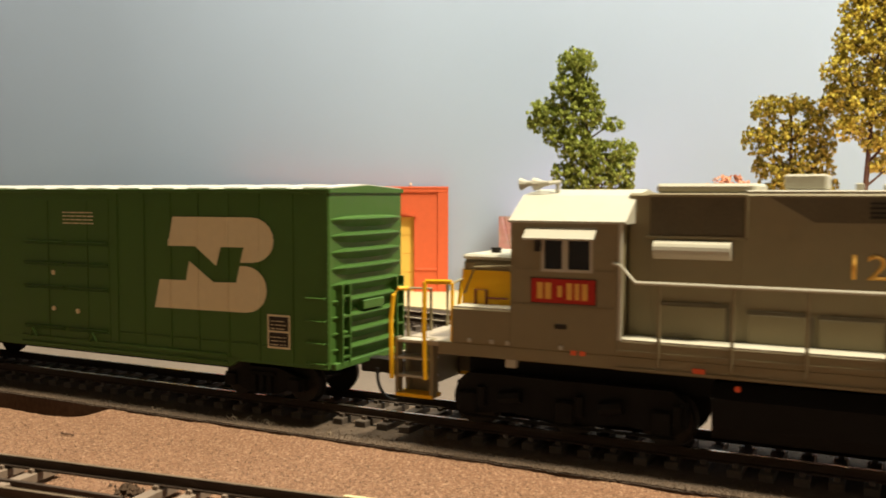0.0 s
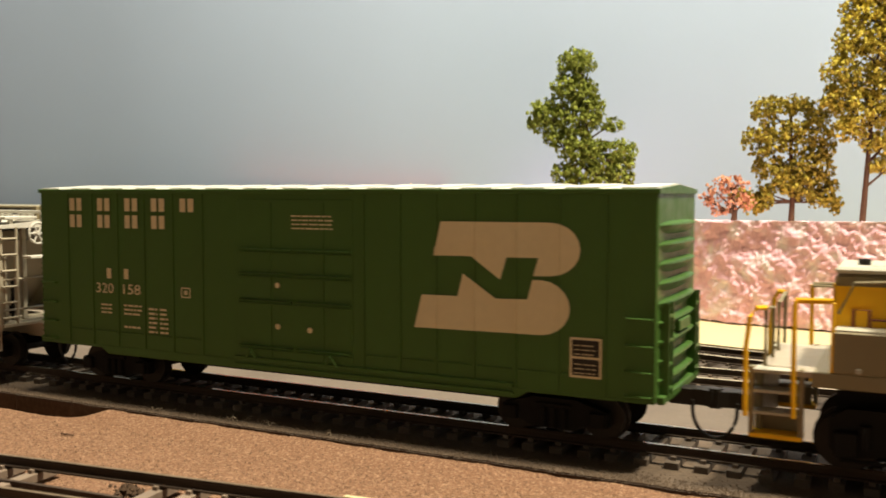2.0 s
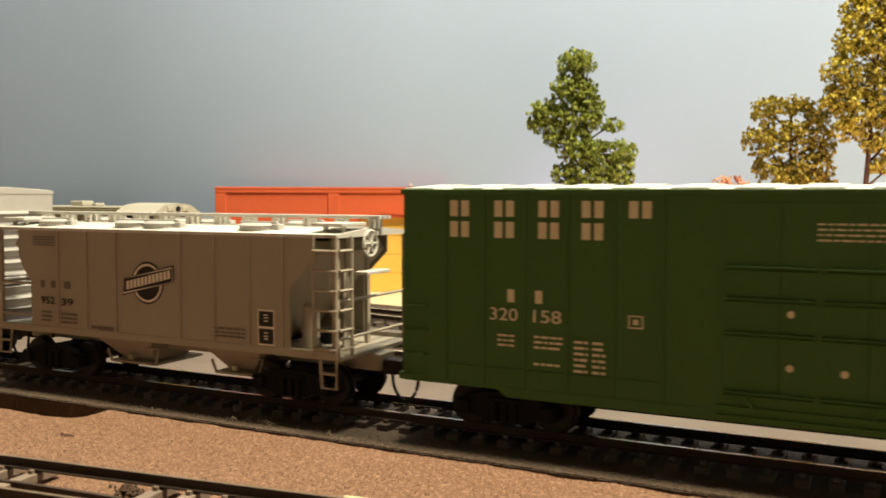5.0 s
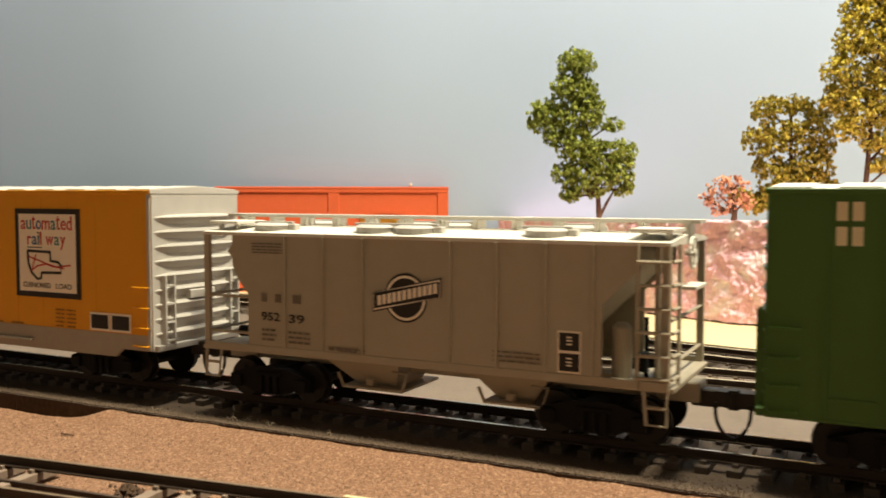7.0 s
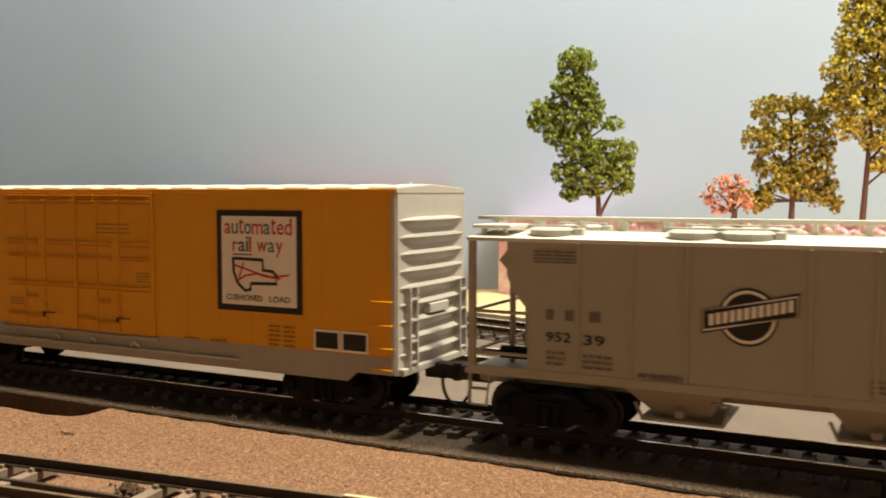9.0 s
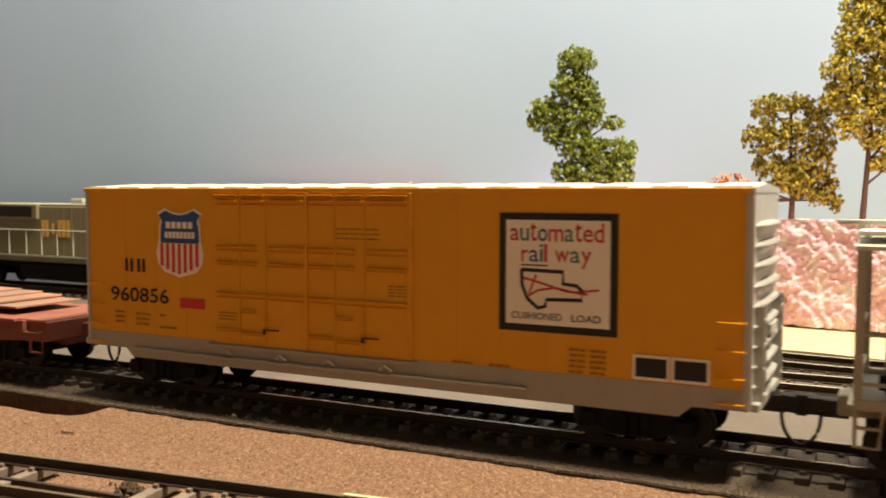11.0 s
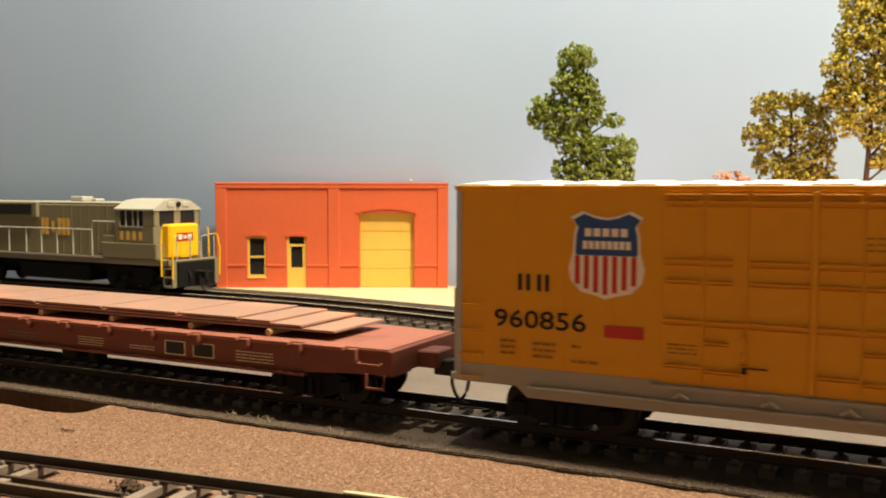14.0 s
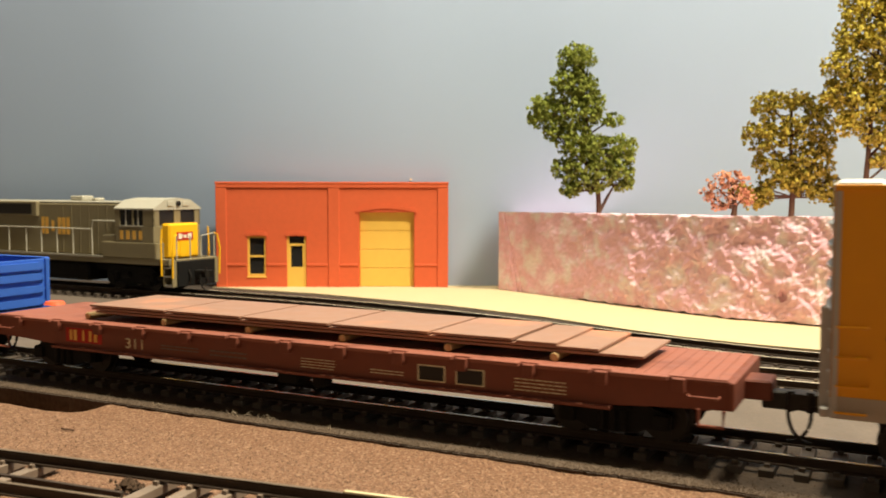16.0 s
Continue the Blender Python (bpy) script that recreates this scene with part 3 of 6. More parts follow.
def build_tree(name, label, place, height, blobs, leaf, lean=0.0, seed=1, density=1.0, twig=None, forks=()):
    """A wire-thin trunk with limbs; the crown is many small crumpled leaf clumps round given crown centres."""
    rnd = random.Random(seed)
    tree = thing(name, label, "tree", pose(place.x * MM, place.y * MM, place.z * MM, 0, 0, WALL_TURN))
    bm = B()
    top = Vector((lean, 0, height * 0.9))
    rod(bm, [(0, 0, -2), (lean * 0.15 + 0.5, 0, height * 0.22), (lean * 0.5 - 0.4, 0.3, height * 0.5), top], [1.5, 1.15, 0.8, 0.25], 7)
    for fx, fz in forks:
        rod(bm, [(0.3, 0, 0), (fx * 0.5, 0.4, fz * 0.5), (fx, 0.2, fz)], [1.0, 0.8, 0.35], 6)
    for cx, cz, rx, rz in blobs:
        z0 = max(height * 0.12, cz - abs(cx) * 0.8 - rz * 0.5)
        mid = Vector((cx * 0.5 + lean * 0.3, rnd.uniform(-1, 1), (z0 + cz) / 2))
        rod(bm, [(lean * z0 / height, 0, z0), mid, (cx, rnd.uniform(-1, 1), cz)], [0.6, 0.4, 0.15], 5)
        for k in range(int(6 * density)):
            a, e = rnd.uniform(0, math.tau), rnd.uniform(0.4, 0.95)
            rod(bm, [(cx, 0, cz), (cx + rx * e * math.cos(a), rnd.uniform(-rx, rx) * 0.6, cz + rz * e * math.sin(a))], [0.22, 0.08], 4)
    part("trunk", bm, twig or BARK, tree)
    verts, faces = [], []
    for cx, cz, rx, rz in blobs:
        n = int(rx * rz * 7.5 * density)
        for k in range(n):
            u = Vector((rnd.gauss(0, 1), rnd.gauss(0, 1), rnd.gauss(0, 1))).normalized() * rnd.random() ** 0.4
            q = Vector((cx + u.x * rx, u.y * min(rx, rz) * 0.85, cz + u.z * rz))
            if noise.noise(q * 0.22 + Vector((seed, 0, 0))) < -0.18:
                continue
            r = rnd.uniform(0.55, 1.35)
            for _ in range(3):
                a = Vector((rnd.gauss(0, 1), rnd.gauss(0, 1), rnd.gauss(0, 1))).normalized()
                b = a.orthogonal().normalized()
                c = a.cross(b)
                o = q + a * r * 0.5
                s = len(verts)
                for px, py, pz in ((-1, -0.5, 0), (0.1, -0.8, 0.25), (1, 0.1, -0.1), (0.2, 0.75, 0.2), (-0.7, 0.6, -0.15)):
                    verts.append((o + b * px * r * 0.8 + c * py * r * 0.8 + a * pz * r) * MM)
                faces.append((s, s + 1, s + 2, s + 3, s + 4))
    mesh = bpy.data.meshes.new("crown")
    mesh.from_pydata(verts, [], faces)
    mesh.materials.append(leaf)
    crown = new("crown", mesh)
    crown.parent = tree
    return tree


def px_blobs(cx, base, k, rows):
    return [((x - cx) * k, (base - y) * k, rx * k, ry * k) for x, y, rx, ry in rows]


def build_trees():
    k = 490 / 1625
    base = spot(490, (1060 - 784) * k, 41.6)
    build_tree("green_tree", "slender green model tree with clumped foam foliage", base, 88, px_blobs(1060, 375, k, (
        (1018, 108, 36, 28), (1005, 150, 34, 30), (1030, 160, 28, 30), (968, 190, 38, 24), (960, 212, 30, 20), (1020, 200, 44, 36), (1050, 185, 22, 22),
        (985, 235, 26, 22), (1082, 215, 24, 13), (1015, 250, 34, 36), (1052, 268, 44, 30), (1095, 262, 32, 24), (1000, 300, 26, 26),
        (1045, 310, 42, 34), (1095, 298, 30, 34), (1010, 335, 22, 16), (1100, 325, 22, 16))), LEAF_GREEN, lean=-12, seed=3, forks=((9, 16),))
    k = 440 / 1625
    base = spot(440, (1400 - 784) * k, 42.6)
    build_tree("yellow_tree", "yellow-green model tree with open foam foliage", base, 60, px_blobs(1400, 375, k, (
        (1355, 185, 34, 26), (1400, 180, 36, 20), (1440, 195, 32, 26), (1345, 240, 36, 32), (1400, 232, 48, 34), (1450, 250, 26, 36),
        (1365, 290, 36, 26), (1430, 290, 46, 32), (1395, 318, 40, 22), (1462, 325, 24, 26), (1345, 345, 26, 20), (1310, 340, 22, 16), (1478, 350, 12, 22), (1332, 354, 24, 18), (1352, 332, 20, 20), (1450, 340, 30, 22), (1422, 335, 24, 16))),
        LEAF_YELLOW, lean=-1, seed=8, density=0.8)
    k = 430 / 1625
    base = spot(430, (1526 - 784) * k, 42.8)
    build_tree("tall_yellow_tree", "tall yellow-green model tree with brown trunk", base, 116, px_blobs(1526, 380, k, (
        (1520, 25, 48, 34), (1580, 20, 50, 50), (1500, 75, 38, 34), (1555, 80, 50, 46), (1480, 130, 36, 36), (1540, 140, 56, 36), (1600, 130, 50, 50),
        (1472, 170, 30, 24), (1520, 190, 54, 36), (1590, 210, 50, 44), (1500, 225, 36, 24), (1555, 250, 38, 22), (1625, 90, 50, 60), (1640, 220, 50, 50),
        (1560, -30, 60, 40), (1515, -10, 30, 26), (1620, -10, 50, 50), (1560, 290, 30, 16))), LEAF_YELLOW, lean=8, seed=13, density=0.85)
    k = 425 / 1625
    base = spot(425, (1298 - 784) * k, 42.4)
    build_tree("red_bush", "small orange-red model bush on the foam bank", base, 18, px_blobs(1298, 378, k, (
        (1265, 330, 22, 14), (1300, 322, 28, 20), (1318, 345, 20, 22), (1285, 355, 26, 18), (1256, 350, 14, 10), (1246, 342, 12, 9), (1280, 312, 18, 12), (1272, 364, 22, 10))), LEAF_RED, seed=21, density=0.35, twig=BARK)


build_room()
build_ground()
build_lot()
build_building()
build_foam()
build_trees()

# ---- rolling stock: x along the track, y across it (the near side is -y), z from the rail head ----
HALF = 17.75


def wheelset(parent, x, r=4.8):
    bm = B()
    for s in (-1, 1):
        n = 20
        for y0, y1, rr in ((s * 7.2, s * 7.7, r + 0.7), (s * 7.7, s * 9.6, r)):
            rod(bm, [(0, y0, 0), (0, y1, 0)], rr, n)
        rod(bm, [(0, s * 9.6, 0), (0, s * 10.2, 0)], [r * 0.45, r * 0.35], 12)
    rod(bm, [(0, -9, 0), (0, 9, 0)], 1.0, 8)
    for a in range(4):
        box(bm, -0.5, 0.5, -9.75, -9.55, 0.9, r * 0.7)
        bmesh.ops.rotate(bm, verts=bm.verts[-8:], cent=(0, 0, 0), matrix=Matrix.Rotation(math.tau * a / 4, 3, "Y"))
    ob = part("wheelset", bm, WHEEL, parent)
    ob.matrix_basis = pose(x * MM, 0, r * MM)
    WHEELS.append((ob, x, r))
    return ob


WHEELS = []


def freight_truck(car, x, axle=20.2):
    bm = B()
    h = axle / 2
    for s in (-1, 1):
        y0, y1 = s * 10.6, s * 13.2
        # side frame: arched top, dropped spring basket, journal boxes
        prism(bm, [(x - h - 2.2, 3.2), (x - h - 2.2, 6.4), (x - 5, 8.6), (x + 5, 8.6), (x + h + 2.2, 6.4), (x + h + 2.2, 3.2),
                   (x + h - 2, 3.4), (x + 4.6, 1.9), (x - 4.6, 1.9), (x - h + 2, 3.4)], y0, y1)
        for a in (-h, h):
            box(bm, x + a - 1.7, x + a + 1.7, y1, y1 + s * 1.0, 3.2, 6.4, 0.2)
        for a in (-2.4, 0, 2.4):
            rod(bm, [(x + a, y1 + s * 0.35, 2.2), (x + a, y1 + s * 0.35, 6.6)], 0.85, 8)
        box(bm, x - 4, x + 4, y1, y1 + s * 0.6, 6.6, 7.4)
    box(bm, x - 3, x + 3, -11, 11, 4.4, 8.6, 0.3)
    truck = part("truck", bm, BLACK, car, "black plastic truck frame")
    for a in (-h, h):
        wheelset(truck, x + a)
    return truck


def coupler(car, x, s):
    """Knuckle coupler with its curved trip pin, pointing to s."""
    bm = B()
    box(bm, min(x, x + s * 6), max(x, x + s * 6), -1.9, 1.9, 7.6, 11.4, 0.3)
    prism(bm, [(x + s * 5.0, -2.0), (x + s * 5.0, 2.0), (x + s * 8.4, 3.0), (x + s * 10.8, 1.6), (x + s * 8.6, 0.5), (x + s * 8.6, -0.6),
               (x + s * 10.8, -1.3), (x + s * 9.4, -3.0), (x + s * 7, -2.2)], 7.9, 11.3, "z")
    rod(bm, [(x + s * 9.4, -2.0, 7.6), (x + s * 9.4, -2.0, 11.8)], 0.8, 8)
    c = part("coupler", bm, DARK, car, "dark metal knuckle coupler")
    pts = [(x + s * (9.9 - 4.6 * math.cos(math.radians(a))), -2.4, 7.4 - 6.2 * math.sin(math.radians(a))) for a in range(0, 91, 9)]
    part("air_hose", rod(B(), [(pts[0][0], -2.4, 9.0)] + pts, 0.42, 6), DARK, c)


def rung(bm, x0, x1, y, z, s, out=0.9):
    rod(bm, [(x0, y, z), (x0, y + s * out, z), (x1, y + s * out, z), (x1, y, z)], 0.26, 5)


def end_ribs(car, x, s, mat, z0, z1, n=8):
    """Pressed end: tapered horizontal corrugations."""
    bm = B()
    step = (z1 - z0) / n
    for i in range(n):
        z = z0 + step * (i + 0.5)
        half = step * 0.42
        rows = []
        for y in (-16.9, -16.2, -14.6, -11.5, -6, 0, 6, 11.5, 14.6, 16.2, 16.9):
            t = max(0.0, 1 - (abs(y) / 16.9) ** 4)
            rows.append([(x - s * 0.05, y, z - half * (0.25 + 0.75 * t)), (x + s * 1.0 * t, y, z - half * 0.30 * t), (x + s * 1.75 * t, y, z + half * 0.22),
                         (x + s * 1.6 * t, y, z + half * (0.25 + 0.22 * t)), (x - s * 0.05, y, z + half * (0.30 + 0.45 * t))])
        vs = [[bm.verts.new(c) for c in r] for r in rows]
        for a, b in zip(vs, vs[1:]):
            for k in range(4):
                bm.faces.new((a[k], b[k], b[k + 1], a[k + 1]))
    bmesh.ops.remove_doubles(bm, verts=bm.verts[:], dist=0.02)
    return part("end_corrugations", bm, mat, car)


def boxcar(name, label, length, eave, sill, side, end_mat, roof_mat, sill_mat, skirt, posts, orange_from=None):
    """A fifty-foot boxcar; skirt: x0, x1, low z of the deepened side sill."""
    car = thing(name, label, "freight car", group="freight train")
    h = length / 2
    lo = orange_from if orange_from else sill
    body = part("body", boxes((-h, h, -HALF, HALF, lo, eave, 0.35)), side, car)
    part("underframe", boxes((-h + 6, h - 6, -13, 13, sill + 0.4, lo + 0.1), (-h + 30, h - 30, -4, 4, 5.2, sill + 0.4)), BLACK, car, "black underframe")
    x0, x1, low = skirt
    for s in (-1, 1):
        top = lo + 0.6
        part("side_sill", prism(B(), [(-h + 0.2, sill), (x0 - 2.6, sill), (x0, low), (x1, low), (x1 + 2.6, sill), (h - 0.2, sill), (h - 0.2, top), (-h + 0.2, top)],
                                s * (HALF - 1.0), s * (HALF + 0.12)), sill_mat, car)
    # ends: smooth plates with pressed corrugations and corner posts
    for s in (-1, 1):
        if end_mat is not side:
            part("end_plate", boxes((min(s * h, s * (h + 0.25)), max(s * h, s * (h + 0.25)), -HALF + 0.1, HALF - 0.1, sill, eave - 0.2)), end_mat, car, "pale painted end")
        e = s * (h + (0.25 if end_mat is not side else 0))
        end_ribs(car, e, s, end_mat, sill + 2.2, eave - 5.5, 9)
        part("end_sill", boxes((min(e, e + s * 1.6), max(e, e + s * 1.6), -HALF + 0.6, HALF - 0.6, sill - 0.1, sill + 1.6, 0.2)), end_mat, car)
        for y, sy in ((-HALF, -1), (HALF, 1)):
            # side ladder
            bm = B()
            for z in (12.0, 17.0, 22.4, 28.0):
                rung(bm, s * (h - 6.2), s * (h - 0.9), y, z - 0.1, sy)
            part("side_ladder", bm, side, car)
        # end ladder near each corner
        for y in (-14.5, 12.2):
            bm = B()
            for q in (0, 3.4):
                box(bm, min(e, e + s * 1.9), max(e, e + s * 1.9), y + q - 0.25, y + q + 0.25, sill + 1, 31)
            for z in (13, 18, 23, 28):
                box(bm, min(e + s * 1.2, e + s * 1.9), max(e + s * 1.2, e + s * 1.9), y - 0.2, y + 3.6, z, z + 0.5)
            part("end_ladder", bm, end_mat, car)
        part("brake_step", boxes((min(e, e + s * 2.0), max(e, e + s * 2.0), -5, 5, 24, 26.4, 0.2)), end_mat, car)
        coupler(car, s * (h - 1), s)
        # rivet strip up the corner
        bm = B()
        z = sill + 1.5
        while z < eave - 3:
            box(bm, min(s * (h - 0.7), s * (h - 0.25)), max(s * (h - 0.7), s * (h - 0.25)), -HALF - 0.22, -HALF, z, z + 0.45)
            z += 1.5
        part("rivets", bm, end_mat, car, kind="stuff")
        freight_truck(car, s * (h - 23.5))
    # roof
    bm = B()
    prism(bm, [(-HALF - 0.35, eave + 0.0), (-HALF - 0.35, eave + 0.3), (0, eave + 1.3), (HALF + 0.35, eave + 0.3), (HALF + 0.35, eave)], -h, h, "x")
    roof = part("roof", bm, roof_mat, car)
    n = 15
    for i in range(n):
        x = -h + 4 + (length - 8) * i / (n - 1)
        bm = B()
        prism(bm, [(-HALF + 0.2, eave + 0.32), (-HALF + 0.2, eave + 0.66), (0, eave + 1.6), (HALF - 0.2, eave + 0.66), (HALF - 0.2, eave + 0.32), (0, eave + 1.2)], x - 3.7, x + 3.7, "x")
        part("roof_panel", bm, roof_mat, roof)
    part("eave_rail", boxes((-h, h, -HALF - 0.5, -HALF, eave - 0.75, eave + 0.36, 0.12), (-h, h, HALF, HALF + 0.5, eave - 0.75, eave + 0.36, 0.12)), side, car)
    for s in (-1, 1):
        part("roof_end_cap", prism(B(), [(-HALF - 0.4, eave - 0.6), (-HALF - 0.4, eave + 0.36), (0, eave + 1.34), (HALF + 0.4, eave + 0.36), (HALF + 0.4, eave - 0.6)],
                                     min(s * h, s * (h + 0.4)), max(s * h, s * (h + 0.4)), "x"), end_mat, car)
    each("side_post", [(x - 0.3, x + 0.3, -HALF - 0.24, -HALF + 0.05, lo + 0.8, eave - 0.8) for x in posts], side, car)
    return car


def channel(x0, x1, y, z, gap, out=0.95):
    """A door stiffener: two lips standing out to -y, the slot between them added for a bar's dark shade line."""
    return boxes((x0, x1, y - out, y - 0.05, z + gap / 2, z + gap / 2 + 0.28, 0.05), (x0, x1, y - out * 0.6, y - 0.05, z - gap / 2 - 0.18, z - gap / 2, 0.04))


GREEN_POSTS = (-78, -68.6, -59, -49.3, -39.2, -29.2, 19.7, 29.5, 38.9, 48.4, 58.3, 68.1, 78.3)


def spans(outline, x):
    """The stretches of z that lie inside an outline of (x, z) at x."""
    cuts = []
    for (x0, z0), (x1, z1) in zip(outline, outline[1:] + outline[:1]):
        if (x0 - x) * (x1 - x) < 0:
            cuts.append(z0 + (z1 - z0) * (x - x0) / (x1 - x0))
    cuts.sort()
    return list(zip(cuts[::2], cuts[1::2]))


def green_boxcar():
    """Reference points along the side are given from the car's middle."""
    C = -212.3
    car = boxcar("green_boxcar", "dark green plug-door boxcar with cream emblem and lettering", 178.0, 54.0, 10.5, GREEN, GREEN, ROOF_METAL, GREEN,
                 (-63, 58.6, 8.9), list(GREEN_POSTS))
    y = -HALF
    each("base_ledge", [(a + 0.8, b - 0.8, y - 0.26, y + 0.05, 14.9, 15.3, 0.06) for a, b in zip(GREEN_POSTS, GREEN_POSTS[1:]) if b - a < 12], GREEN, car)
    # plug door with stiffeners, rods and track
    door = part("door", boxes((-17.4, 16.8, y - 0.14, y + 0.2, 11.6, 51.8, 0.06)), GREEN, car)
    for z in (39.0, 32.9, 26.2, 14.6):
        for x0, x1 in ((-17, -0.6), (0.6, 16.4)):
            part("door_bar", channel(x0, x1, y, z, 0.5), GREEN, door)
    for x in (-7, 8.6):
        part("lock_rod", rod(B(), [(x, y - 0.22, 12), (x, y - 0.22, 51)], 0.14, 5), GREEN, door)
    bm = B()
    for x, z in ((-5.0, 30.6), (-5, 20.3), (4.6, 20.0)):
        rod(bm, [(x, y - 0.1, z), (x, y - 0.5, z)], 0.7, 12)
    part("placards", bm, CREAM, door, "small cream round placards")
    part("door_track", boxes((-18.5, 58, y - 0.6, y + 0.1, 11.2, 12.1, 0.1), (-18.5, 58, y - 0.6, y + 0.1, 9.6, 10.3, 0.12)), GREEN, car)
    for x in (-13, 11):
        part("door_roller", rod(B(), [(x - 1.6, y - 0.9, 11.8), (x, y - 1.2, 14.4), (x + 1.6, y - 0.9, 11.8)], 0.3, 5), GREEN, door)
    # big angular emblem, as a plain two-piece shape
    y -= 0.30
    def arc(cx, cz, rx, rz, a0, a1, n=10):
        return [(cx + rx * math.cos(math.radians(a0 + (a1 - a0) * i / n)), cz + rz * math.sin(math.radians(a0 + (a1 - a0) * i / n))) for i in range(n + 1)]
    o = -C
    upper = [(-172.1 + o, 47.1), (-173.9 + o, 39.4), (-164.6 + o, 39.5), (-157.6 + o, 34.6), (-156.1 + o, 39.5), (-148.7 + o, 39.6), (-149.9 + o, 35.7)] \
        + arc(-146.2 + o, 41.5, 6.8, 5.7, -88, 88)
    part("emblem", prism(B(), upper, y - 0.07, y), CREAM, car, "cream angular emblem")
    lower = [(-178.8 + o, 22.8), (-176.9 + o, 30.4), (-167.8 + o, 30.5), (-166.6 + o, 35.6), (-158.6 + o, 30.4), (-151.2 + o, 30.6), (-150.0 + o, 34.9)] \
        + arc(-148.2 + o, 29.0, 6.6, 5.9, 88, -88)
    part("emblem", prism(B(), lower, y - 0.07, y), CREAM, car, "cream angular emblem")
    # the emblem's paint runs over the pressed posts
    for outline in (upper, lower):
        for x in GREEN_POSTS[8:12]:
            for a, b in spans(outline, x):
                part("emblem_rib", boxes((x - 0.3, x + 0.3, y - 0.26, y - 0.06, a + 0.25, b - 0.25, 0.08)), CREAM, car)
    # owner's name as letter-sized bars in pairs
    for z, xs in ((48.4, (-289.1, -278.4, -268.2, -258.6, -248.6)), (43.8, (-289.1, -278.4, -268.2, -258.6))):
        rows = []
        for x in xs:
            a = x + o
            rows += [(a + q, a + q + 1.9, z, z + 3.5) for q in (0, 2.7)]
        bars(car, CREAM, y, rows)
    bars(car, CREAM, y, [(q + o, q + 1.6 + o, 29.9, 32.7) for q in (-275.2, -268.8)])
    text(car, "320", -279.3 + o, -272.8 + o, 25.8, 28.6, y, CREAM)
    text(car, "158", -269.2 + o, -262.9 + o, 25.8, 28.6, y, CREAM)
    bars(car, CREAM, y, lines(-277.5 + o, -273.6 + o, 20.2, 23.4, 3, 0.45, 2) + lines(-269 + o, -262.6 + o, 20.2, 23.6, 3, 0.45, 3) + lines(-269 + o, -262.8 + o, 16.6, 17.5, 1, 0.6, 4)
         + lines(-260 + o, -257 + o, 15.8, 23.2, 6, 0.45, 5) + lines(-256 + o, -253.2 + o, 15.8, 23.2, 6, 0.45, 6) + lines(-213 + o, -201 + o, 44.6, 48.6, 4, 0.35, 7))
    a, b = -248.5 + o, -245.4 + o
    bars(car, CREAM, y, [(a, b, 28.3, 28.6), (a, b, 25.9, 26.2), (a, a + 0.3, 26.2, 28.3), (b - 0.3, b, 26.2, 28.3), (a + 1, b - 1, 26.7, 27.8)])
    a, b = -141.5 + o, -134.6 + o
    stencil = part("service_panel", boxes((a, b, y - 0.07, y, 14.7, 23.2)), CREAM, car, "black service stencil with cream frame")
    part("stencil_field", boxes((a + 0.5, b - 0.5, y - 0.13, y - 0.06, 19.2, 22.7), (a + 0.5, b - 0.5, y - 0.13, y - 0.06, 15.2, 18.7)), INK, stencil)
    bars(stencil, CREAM, y - 0.12, lines(a + 1, b - 1.2, 19.6, 22.4, 3, 0.18, 8) + lines(a + 1, b - 1.2, 15.6, 18.4, 3, 0.18, 9), thick=0.05)
    return car, C


